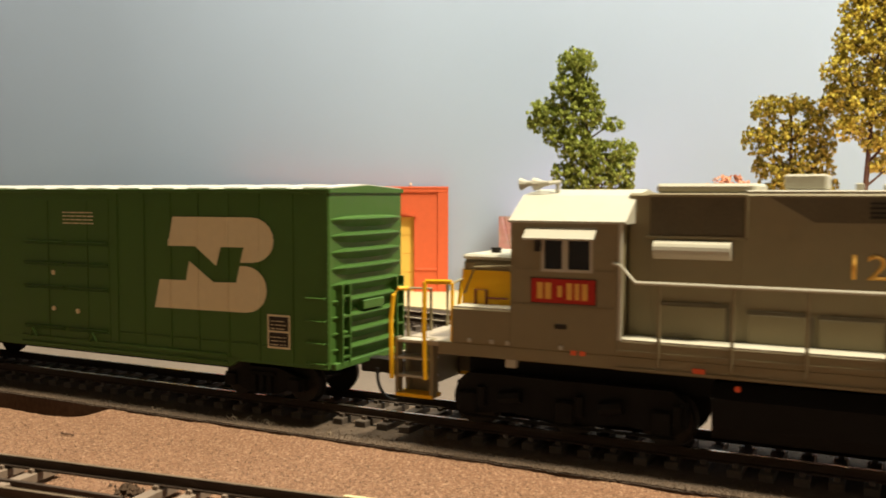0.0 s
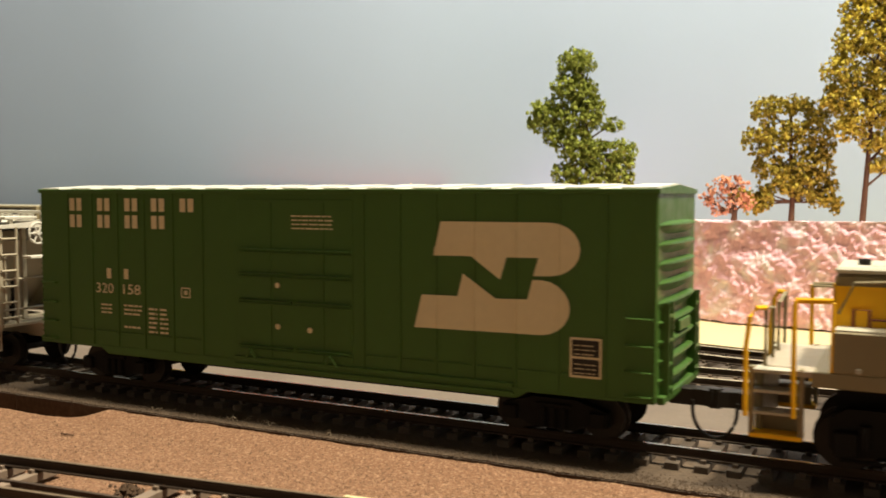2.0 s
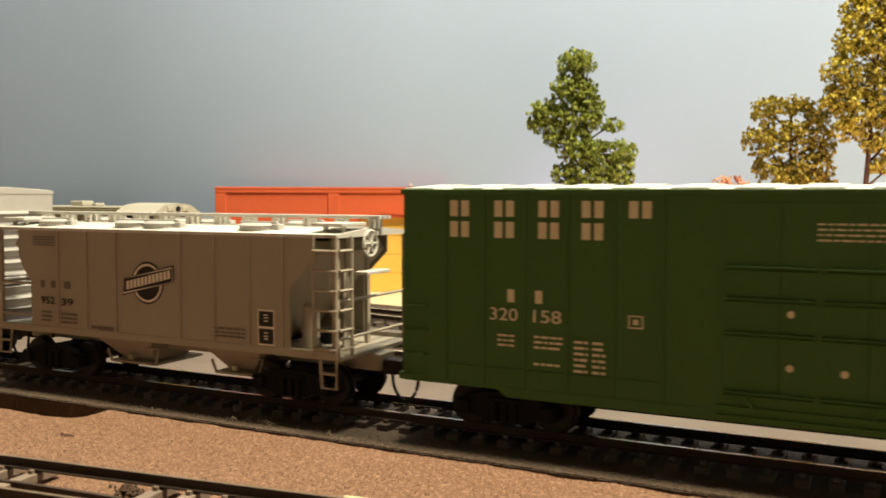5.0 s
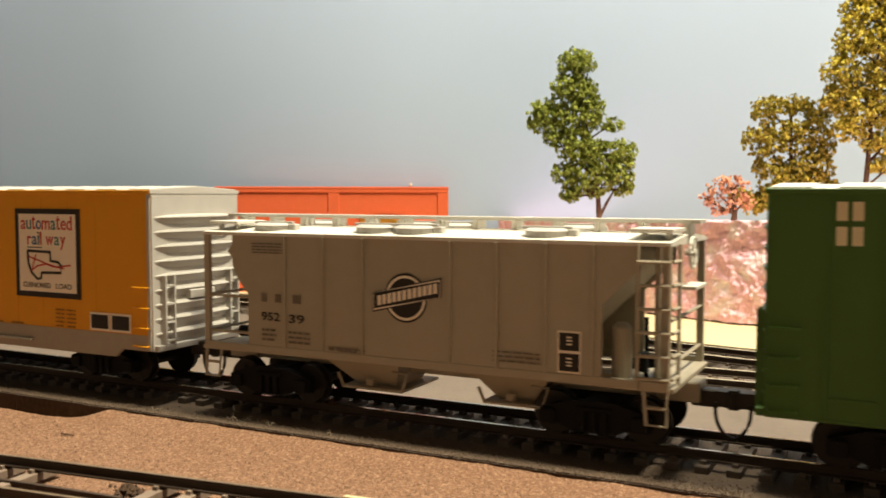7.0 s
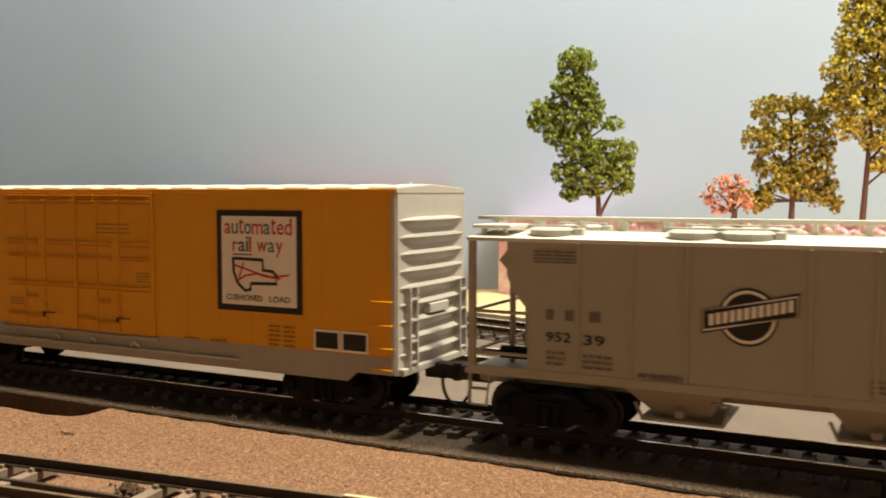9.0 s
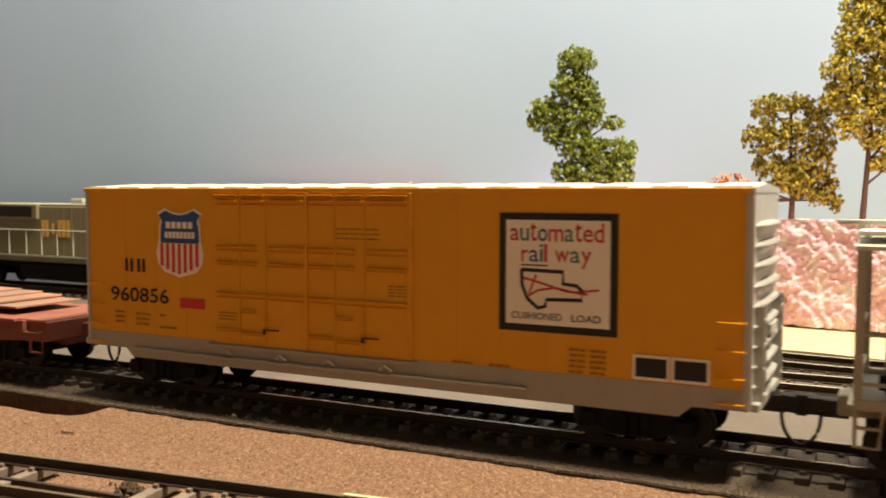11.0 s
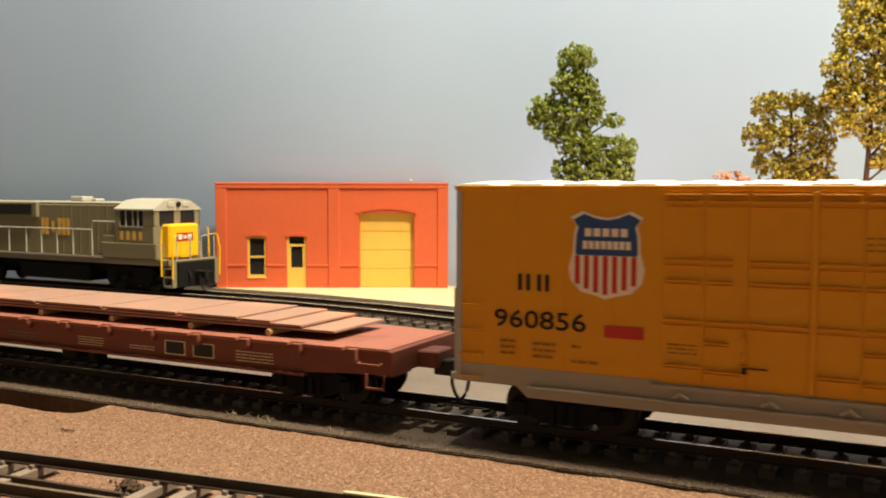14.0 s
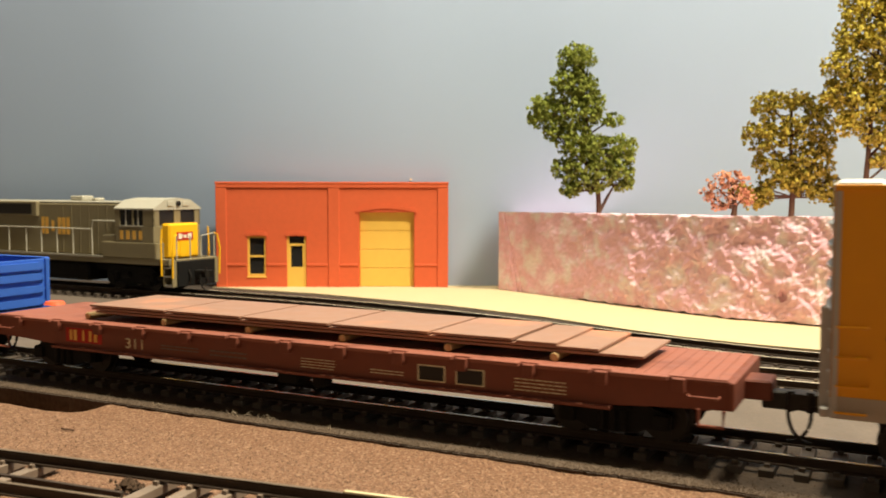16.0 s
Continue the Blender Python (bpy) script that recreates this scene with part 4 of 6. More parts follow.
def orange_boxcar():
    C = -546.9
    o = -C
    car = boxcar("orange_boxcar", "orange-yellow double-door boxcar with pale grey ends and sill", 178.0, 53.8, 10.6, ORANGE, SILVER, ROOF_METAL, SILL_SHADE_GREY,
                 (-72, 75.5, 8.3), [], orange_from=14.2)
    y = -HALF
    each("corner_post", [(x - 0.5, x + 0.5, y - 0.3, y + 0.1, 11, 53) for x in (-88.3, 88.3)], SILVER, car)
    each("panel_seam", [(x - 0.1, x + 0.1, y - 0.05, y + 0.05, 14.8, 52) for x in (-74.4, -63.8, -53.2, 26, 36.6, 47.2, 57.8, 68.4)], ORANGE, car)
    for x0, x1 in ((-43.2, -14.9), (-14.6, 13.9)):
        door = part("door", boxes((x0, x1, y - 0.14, y + 0.2, 14.4, 52.4, 0.06)), ORANGE, car)
        rows = []
        w = x1 - x0
        for z in (52.0, 50.4, 38.8, 34.9, 26.8):
            for f0, f1 in ((0.02, 0.27), (0.31, 0.57) if z not in (38.8, 34.9) else (0.31, 0.48), (0.6, 0.98)):
                rows.append((x0 + w * f0, x0 + w * f1, y, z, 0.45 if z in (34.9, 52.0) else 0.85))
        for f0, f1, z in ((0.02, 0.27, 17.9), (0.3, 0.55, 17.3), (0.3, 0.46, 22.9)):
            rows.append((x0 + w * f0, x0 + w * f1, y, z, 0.4))
        for row in rows:
            part("door_bar", channel(*row), ORANGE, door)
        for f in (0.29, 0.58, 0.985):
            part("lock_rod", rod(B(), [(x0 + w * f, y - 0.25, 14.8), (x0 + w * f, y - 0.25, 51.8)], 0.16, 5), ORANGE, door)
        bm = B()
        cx = x0 + w * 0.57
        for z in (25.0, 21.6, 18.6):
            rod(bm, [(cx, y - 0.5, z), (cx, y - 0.5, z - 1.4)], 0.42, 8)
        box(bm, cx - 3.0, cx + 3.2, y - 0.6, y - 0.1, 27.3, 27.8, 0.1)
        box(bm, cx - 0.7, cx + 0.7, y - 0.8, y - 0.1, 17.2, 19.4, 0.15)
        part("door_latch", bm, ORANGE, door)
        part("latch_lever", boxes((cx - 0.4, cx + 0.6, y - 1.0, y - 0.75, 17.6, 19.0, 0.1), (cx + 0.5, cx + 4.5, y - 0.95, y - 0.8, 18.7, 19.0)), DARK, door, "dark latch lever")
    each("door_post", [(x - 0.55, x + 0.55, y - 0.62, y + 0.1, 14.6, 53.0, 0.12) for x in (-14.75, 14.2)], ORANGE, car)
    part("door_track", boxes((-72, 43, y - 1.3, y + 0.1, 10.3, 11.0, 0.15), (-45, 16, y - 0.9, y + 0.1, 13.4, 14.2, 0.15)), SILL_SHADE_GREY, car)
    for x in (-39, -22, -8, 8):
        part("door_roller", rod(B(), [(x - 1.6, y - 0.9, 11.6), (x, y - 1.3, 12.8), (x + 1.6, y - 0.9, 11.6)], 0.35, 5), SILL_SHADE_GREY, car)
    y -= 0.16
    # shield: white, blue field, red stripes; its words as bars
    pts = [(0, 47.6), (1.2, 45.9), (0.7, 44.0), (0.5, 40.3), (-0.4, 37.0), (0.2, 34.2), (2.4, 32.0), (5.6, 31.3), (7.5, 30.6)]
    x0, x1 = -609.4 + o, -594.0 + o
    mid = (x0 + x1) / 2
    left = [(x0 + 2.6, 48.9)] + [(x0 + a, b) for a, b in pts]
    right = [(2 * mid - a, b) for a, b in left[::-1]][1:]
    top = [(mid + 2.6, 47.9), (mid, 47.5), (mid - 2.6, 47.9)]
    shield = emblem(car, WHITE, y, left + right + top, "shield", "red, white and blue shield emblem")
    def shrink(pp, k, cz):
        return [(mid + (a - mid) * k, cz + (b - cz) * k) for a, b in pp]
    blue = [q for q in shrink(left, 0.92, 41) if q[1] > 40.0] + [(x0 + 1.3, 39.7), (x1 - 1.3, 39.7)] + [q for q in shrink(right, 0.92, 41) if q[1] > 40.0] \
        + shrink(top, 0.92, 41)
    emblem(shield, BLUE_INK, y - 0.08, blue, "shield_field")
    bm = B()
    for i in range(7):
        a = x0 + 1.0 + i * 2.0
        low = 31.6 + 1.4 * abs(i - 3) ** 1.5 / 3.6
        box(bm, a, a + 1.05, y - 0.15, y - 0.06, low, 39.6)
    part("shield_stripes", bm, RED_INK, shield)
    rows = [(mid - 4.6 + i * 1.9, mid - 3.2 + i * 1.9, 43.6, 45.3) for i in range(5)] + [(mid - 5.0 + i * 1.3, mid - 4.0 + i * 1.3, 41.0, 42.7) for i in range(8)]
    for row in rows:
        bars(shield, WHITE, y - 0.14, [row], "shield_bar", 0.05)
    # owner's initials as plain bars, the number in figures
    a = -621.2 + o
    bars(car, INK, y, [(a + q, a + q + 0.85, 31.6, 35.2) for q in (0, 1.9, 4.4, 6.2)])
    text(car, "960856", -626.7 + o, -605.9 + o, 23.4, 27.3, y, INK)
    part("red_label", boxes((-601.9 + o, -593.7 + o, y - 0.08, y, 22.7, 25.2)), RED_INK, car, "small red label")
    bars(car, DIM_INK, y, lines(-625.3 + o, -621.9 + o, 17.5, 21.5, 3, 0.4, 11) + lines(-617.7 + o, -612.5 + o, 17.2, 21.4, 3, 0.4, 12) + lines(-609 + o, -607 + o, 20, 21, 1, 0.6, 13)
         + lines(-609 + o, -603 + o, 16.8, 17.8, 1, 0.6, 14) + lines(-588.9 + o, -583 + o, 20.5, 23, 3, 0.4, 15) + lines(-553 + o, -541 + o, 42, 45.4, 3, 0.3, 16)
         + lines(-538.6 + o, -533.2 + o, 29, 32, 4, 0.4, 17) + lines(-513 + o, -508 + o, 14.9, 16, 1, 0.6, 18) + lines(-494.5 + o, -491 + o, 15.2, 21, 5, 0.4, 19)
         + lines(-490 + o, -486.5 + o, 15.2, 21, 5, 0.4, 20) + lines(-522 + o, -517 + o, 15, 15.8, 1, 0.6, 22))
    # framed slogan board
    x0, x1, z0, z1 = -510.6 + o, -484.2 + o, 23.3, 48.8
    board = part("slogan_frame", boxes((x0, x1, y - 0.07, y, z0, z1)), INK, car, "black-framed white slogan panel")
    part("slogan_panel", boxes((x0 + 1.6, x1 - 1.6, y - 0.13, y - 0.06, z0 + 1.6, z1 - 1.5)), WHITE, board)
    yy = y - 0.13
    x = x0 + 2.6
    inks = (RED_INK, GREEN_INK, RED_INK, BLUE_INK, RED_INK, GREEN_INK, RED_INK, RED_INK, RED_INK)
    widths = (2.0, 2.0, 1.5, 2.1, 3.3, 2.0, 1.5, 2.1, 2.1)
    for ch, w, ink in zip("automated", widths, inks):
        tall = 4.0 if ch in "td" else 2.7
        text(board, ch, x, x + w, 42.8, 42.8 + tall, yy, ink)
        x += w + 0.28
    x = x0 + 5.2
    for ch, w, ink in zip("rail way", (1.5, 2.1, 0.7, 0.7, 1.2, 3.1, 2.1, 2.2), (RED_INK, BLUE_INK, GREEN_INK, RED_INK, None, RED_INK, GREEN_INK, RED_INK)):
        if ink:
            low, tall = (37.2, 3.7) if ch == "y" else (38.4, 3.8 if ch in "il" else 2.5)
            text(board, ch, x, x + w, low, low + tall, yy, ink)
        x += w + 0.28
    bars(board, INK, yy, [(x0 + 5.2, x0 + 11.2, 37.5, 37.8)])
    text(board, "CUSHIONED", x0 + 3.0, x0 + 14.4, 26.0, 27.5, yy, INK)
    text(board, "LOAD", x0 + 16.6, x0 + 22.9, 26.0, 27.5, yy, INK)
    def sketch(pts, r):
        bm = B()
        rod(bm, [(x0 + a, yy, b) for a, b in pts], r, 4)
        return bm
    part("route_outline", sketch(((5.2, 36.6), (14.6, 36.4), (14.6, 33.9), (17.6, 33.6), (18.8, 32.6), (18.8, 30.6), (10.9, 30.4), (10.7, 28.9), (9.0, 28.5), (6.6, 30.4), (5.4, 33.2), (5.2, 36.6)), 0.40), INK, board)
    for pts in (((5.6, 34.9), (10, 33.8), (15, 32.4), (20, 31.9)), ((6.2, 30.6), (9, 32.3), (13, 33.0), (17, 32.2), (22.6, 32.9)), ((7, 31.5), (8.6, 35.6))):
        part("route_line", sketch(pts, 0.24), RED_INK, board)
    # two service stencils
    for a in (-480.9 + o, -473.0 + o):
        st = part("service_panel", boxes((a, a + 7.6, y - 0.07, y, 15.1, 20.2)), WHITE, car, "black service stencil with white frame")
        part("stencil_field", boxes((a + 0.6, a + 7.0, y - 0.13, y - 0.06, 15.7, 19.6)), INK, st)
    return car, C


def hopper_car():
    C = -379.5
    o = -C
    car = thing("covered_hopper_car", "warm grey two-bay covered hopper car with pale roof hatches", "freight car", group="freight train")
    h, E = 60.1, 43.0
    y = -HALF
    # side sheets with stepped ends
    body = [(-50.8, E), (-50.8, 35.2), (-49, 31.5), (-45.9, 28.0), (-45.9, 13.6), (46.0, 13.6), (46.0, 30.2), (53.4, 37.6), (53.4, E)]
    for s in (-1, 1):
        part("side_sheet", prism(B(), body, s * (HALF - 0.7), s * HALF), HOPPER, car)
    # slope sheets, inner ends and bottom hoppers
    for s in (-1, 1):
        part("slope_sheet", prism(B(), [(s * 53, 38.5), (s * 50.5, 41.5), (s * 24, 14), (s * 27, 12.8)], -HALF + 0.75, HALF - 0.75), HOPPER, car)
    part("inner_body", boxes((-26, 26, -HALF + 0.75, HALF - 0.75, 13.8, E - 0.5)), HOPPER, car)
    for x0, x1, a, b in ((-28.0, -5.0, -20.2, -9.3), (12.8, 33.4, 18.4, 26.8)):
        bm = B()
        top = [bm.verts.new(c) for c in ((x0, -13.0, 13.7), (x1, -13.0, 13.7), (x1, 13.0, 13.7), (x0, 13.0, 13.7))]
        low = [bm.verts.new(c) for c in ((a, -6.5, 5.6), (b, -6.5, 5.6), (b, 6.5, 5.6), (a, 6.5, 5.6))]
        for i in range(4):
            bm.faces.new((top[i], top[(i + 1) % 4], low[(i + 1) % 4], low[i]))
        bm.faces.new(low)
        bay = part("discharge_bay", bm, HOPPER, car)
        gate = B()
        box(gate, a - 3.0, b + 3.4, -9.7, 9.7, 4.9, 5.6, 0.1)
        rod(gate, [(b + 3.2, -9.5, 5.2), (b + 4.6, -9.5, 9.8), (b + 1.0, -10.5, 10.0)], 0.4, 5)
        rod(gate, [(a - 2.6, -9.5, 5.2), (a - 4.2, -9.5, 8.6)], 0.4, 5)
        part("gate_frame", gate, HOPPER, bay)
        part("gate_crank", boxes(((a + b) / 2 - 1, (a + b) / 2 + 1, -10.6, -9.5, 6.2, 7.8, 0.2)), HOPPER, bay)
    part("side_sill", boxes((-h, h, y - 0.15, y + 1.1, 13.2, 15.2, 0.15)), HOPPER, car)
    part("side_sill", boxes((-h, h, HALF - 1.1, HALF + 0.15, 13.2, 15.2, 0.15)), HOPPER, car)
    part("center_sill", boxes((-h + 1, h - 1, -3.2, 3.2, 9.0, 13.2)), HOPPER, car)
    each("side_post", [(x - 0.4, x + 0.4, y - 0.5, y + 0.05, 15.2, E - 0.3, 0.08) for x in (-34.6, -23.3, -12.1, 10.8, 22.3, 33.6, 44.1)], HOPPER, car)
    # roof with coaming, hatches and running boards
    bm = prism(B(), [(-HALF - 0.4, E - 0.3), (-HALF - 0.4, E + 0.5), (0, E + 2.0), (HALF + 0.4, E + 0.5), (HALF + 0.4, E - 0.3)], -h - 0.2, h + 0.2, "x")
    roof = part("roof", bm, HOPPER_LIT, car, "hopper roof, overhead light put into its pale grey")
    for x in (-43.0, -12.6, -1.6, 31.2):
        for yy in (-10.4, 10.4):
            hatch = part("hatch", rod(rod(B(), [(x, yy, E + 0.8), (x, yy, E + 2.2)], 5.0, 24), [(x, yy, E + 2.2), (x, yy, E + 2.8)], [5.4, 4.2], 24), SILVER, roof)
            bm = boxes((x - 5.9, x + 5.9, yy - 0.5, yy + 0.5, E + 2.6, E + 3.2, 0.1), (x + 5.0, x + 7.2, yy - 1.2, yy + 1.2, E + 1.0, E + 2.6, 0.2))
            part("hatch_bar", bm, SILVER, roof)
    bm = B()
    for y0 in (-3.0, -0.8, 1.4):
        box(bm, -64.4, 63.0, y0, y0 + 1.6, 47.0, 47.8)
    for x in range(-60, 61, 10):
        box(bm, x - 0.6, x + 0.6, -2.6, 2.6, E + 1.5, 47.0)
    part("running_board", bm, HOPPER_LIT, car)
    for s in (-1, 1):
        part("end_running_board", boxes((min(s * 51, s * 60), max(s * 51, s * 60), -15.5, -4.0, 45.4, 46.2, 0.1), (min(s * 53, s * 54), max(s * 53, s * 54), -13, -12, E, 45.4),
                                        (min(s * 58, s * 59), max(s * 58, s * 59), -13, -12, E, 45.4)), HOPPER_LIT, car)
        # end frame: corner posts, rails, steps
        each("end_post", [(min(s * (h - 1.6), s * h), max(s * (h - 1.6), s * h), yy - 0.55, yy + 0.55, 13.2, E) for yy in (y + 0.6, HALF - 0.6)]
             + [(min(s * (h - 6), s * (h - 5)), max(s * (h - 6), s * (h - 5)), yy - 0.7, yy + 0.7, 13.2, E) for yy in (-5, 5)], HOPPER, car)
        bm = B()
        for z in (18.0, 27.2):
            rod(bm, [(s * (h - 0.8), y + 0.4, z), (s * (h - 0.8), HALF - 0.4, z)], 0.4, 5)
            if s < 0:
                rod(bm, [(s * (h - 0.8), y + 0.4, z), (-46, y + 0.4, z)], 0.4, 5)
        part("grab_rails", bm, HOPPER, car)
        part("end_platform", boxes((min(s * 46, s * (h + 1)), max(s * 46, s * (h + 1)), -HALF + 0.4, HALF - 0.4, 13.0, 14.0, 0.1)), HOPPER, car)
        part("draft_box", boxes((min(s * (h - 6), s * (h + 3.4)), max(s * (h - 6), s * (h + 3.4)), -3.8, 3.8, 8.6, 13.0, 0.3)), HOPPER, car)
        bm = B()
        x0, x1 = s * (h - 5.2), s * (h - 0.4)
        rod(bm, [(x0, y + 0.3, 13.5), (x0 + s * 0.7, y + 0.1, 6.2), (x1, y + 0.1, 6.2), (x1, y + 0.3, 13.5)], 0.45, 5)
        rod(bm, [(x0 + s * 0.3, y + 0.2, 9.8), (x1, y + 0.2, 9.8)], 0.4, 5)
        part("sill_step", bm, HOPPER, car)
        coupler(car, s * (h + 1.2), s)
        freight_truck(car, s * (h - 17.0))
    # ladder on the right-hand corner, side and end
    bm = B()
    for x in (53.6, 60.0):
        rod(bm, [(x, y - 0.3, 13.6), (x, y - 0.3, E)], 0.45, 6)
    for z in (15.8, 20.4, 25.2, 30.0, 34.8, 39.6):
        rod(bm, [(53.4, y - 0.6, z), (60.4, y - 0.6, z)], 0.4, 6)
    part("side_ladder", bm, HOPPER, car)
    bm = B()
    for z in (15.8, 20.4, 25.2, 30.0, 34.8, 39.6):
        rod(bm, [(60.6, y + 0.2, z), (60.9, y + 5.4, z)], 0.4, 6)
    rod(bm, [(60.8, y + 5.4, 13.6), (60.8, y + 5.4, E)], 0.45, 6)
    part("end_ladder", bm, HOPPER, car)
    bm = rod(B(), [(62.0, -5.5 + 3.2 * math.cos(q * math.tau / 20), 41.0 + 3.2 * math.sin(q * math.tau / 20)) for q in range(21)], 0.38, 6)
    for q in range(3):
        p = Vector((0, math.cos(q * math.pi / 3), math.sin(q * math.pi / 3))) * 3.1
        rod(bm, [Vector((62.0, -5.5, 41.0)) - p, Vector((62.0, -5.5, 41.0)) + p], 0.3, 5)
    rod(bm, [(60.4, -5.5, 41.0), (62.6, -5.5, 41.0)], 0.7, 8)
    part("brake_wheel", bm, HOPPER_LIT, car)
    part("brake_platform", boxes((60, 63.6, -9.5, 1.5, 33.4, 34.2, 0.1)), HOPPER_LIT, car)
    for name, path, r in (("air_reservoir", [(-56, -8, 16.8), (-47.5, -8, 16.8)], 1.5), ("brake_cylinder", [(53.2, -11.5, 16.0), (53.2, -11.5, 20)], 1.3),
                          ("brake_pipe", [(53.0, -8, 14), (53.0, -8, 27)], 0.5), ("brake_valve", [(48, -8, 16.5), (55, -8, 17.5)], 1.2)):
        part(name, rod(B(), path, r, 12), BLACK, car, "dark brake gear")
    part("air_reservoir", rod(B(), [(49.0, -12.6, 14.2), (49.0, -12.6, 15.0), (49.0, -12.6, 25.2), (49.0, -12.6, 26.2)], [1.4, 2.1, 2.1, 1.2], 14), HOPPER, car)
    each("end_strut", [(56.2, 57.0, yy - 0.6, yy + 0.6, 14.0, 34.0, 0.1) for yy in (-13.0, -9.2)], HOPPER, car)
    # writing
    yy = y - 0.16
    a = -421.1 + o
    bars(car, GREY_INK, yy, [(a + q, a + q + w, 26.3, 28.4) for q, w in ((0, 1.6), (4.2, 1.8), (9.5, 2.4))])
    text(car, "952", a, a + 5.5, 21.6, 23.7, yy, INK)
    text(car, "39", a + 8.3, a + 12.9, 21.4, 23.5, yy, INK)
    bars(car, GREY_INK, yy, lines(a + 0.1, a + 4.4, 16.6, 20.2, 3, 0.45, 31) + lines(a + 8.2, a + 14.5, 16.4, 20.0, 3, 0.45, 32) + lines(a + 20, a + 28, 15.6, 17.0, 1, 0.6, 33)
         + lines(-424 + o, -414 + o, 38.4, 41.4, 4, 0.4, 34) + lines(-358 + o, -347 + o, 16.6, 19.6, 3, 0.4, 35) + lines(-398 + o, -391 + o, 15.4, 16.6, 2, 0.5, 36))
    a, b = -343.0 + o, -337.8 + o
    st = part("service_panel", boxes((a, b, yy - 0.07, yy, 15.4, 24.4)), WHITE, car, "black service stencil with white frame")
    part("stencil_field", boxes((a + 0.35, b - 0.35, yy - 0.13, yy - 0.06, 20.2, 24.0), (a + 0.35, b - 0.35, yy - 0.13, yy - 0.06, 15.8, 19.6)), INK, st)
    bars(st, WHITE, yy - 0.12, [(a + 2.0, b - 2.0, z, z + 0.3) for z in (22.9, 22.2, 21.4, 18.4, 17.6, 16.9)], thick=0.05)
    # round emblem with a slanted banner
    cx, cz = -379.9 + o, 29.3
    ring = [(cx + 5.6 * math.cos(i * math.tau / 40), cz + 5.7 * math.sin(i * math.tau / 40)) for i in range(40)]
    em = emblem(car, INK, yy, ring, "round_emblem", "black round emblem with slanted banner")
    bm = B()
    for i in range(40):
        p, q = math.tau * i / 40, math.tau * (i + 1) / 40
        prism(bm, [(cx + r * math.cos(w), cz + r * math.sin(w)) for r, w in ((5.2, p), (5.2, q), (4.6, q), (4.6, p))], yy - 0.12, yy - 0.06)
    part("emblem_ring", bm, WHITE, em)
    ban = [(-388.6 + o, 30.2), (-370.6 + o, 34.4), (-370.6 + o, 29.9), (-388.6 + o, 25.6)]
    emblem(em, INK, yy - 0.12, ban, "banner")
    inner = [(cx + (p - cx) * 0.95, 30.02 + (q - 30.02) * 0.80) for p, q in ban]
    bm = prism(B(), [(cx + (p - cx) * 0.97, 30.02 + (q - 30.02) * 0.90) for p, q in ban], yy - 0.24, yy - 0.18)
    part("banner_edge", bm, WHITE, em)
    emblem(em, INK, yy - 0.23, inner, "banner_field")
    for i in range(12):
        x = -387.2 + o + i * 1.33
        z = 26.9 + (x - (-388.6 + o)) * 0.2335
        part("banner_bar", prism(B(), [(x, z), (x + 0.95, z + 0.22), (x + 0.95, z + 2.5), (x, z + 2.28)], yy - 0.36, yy - 0.30), WHITE, em)
    return car, C


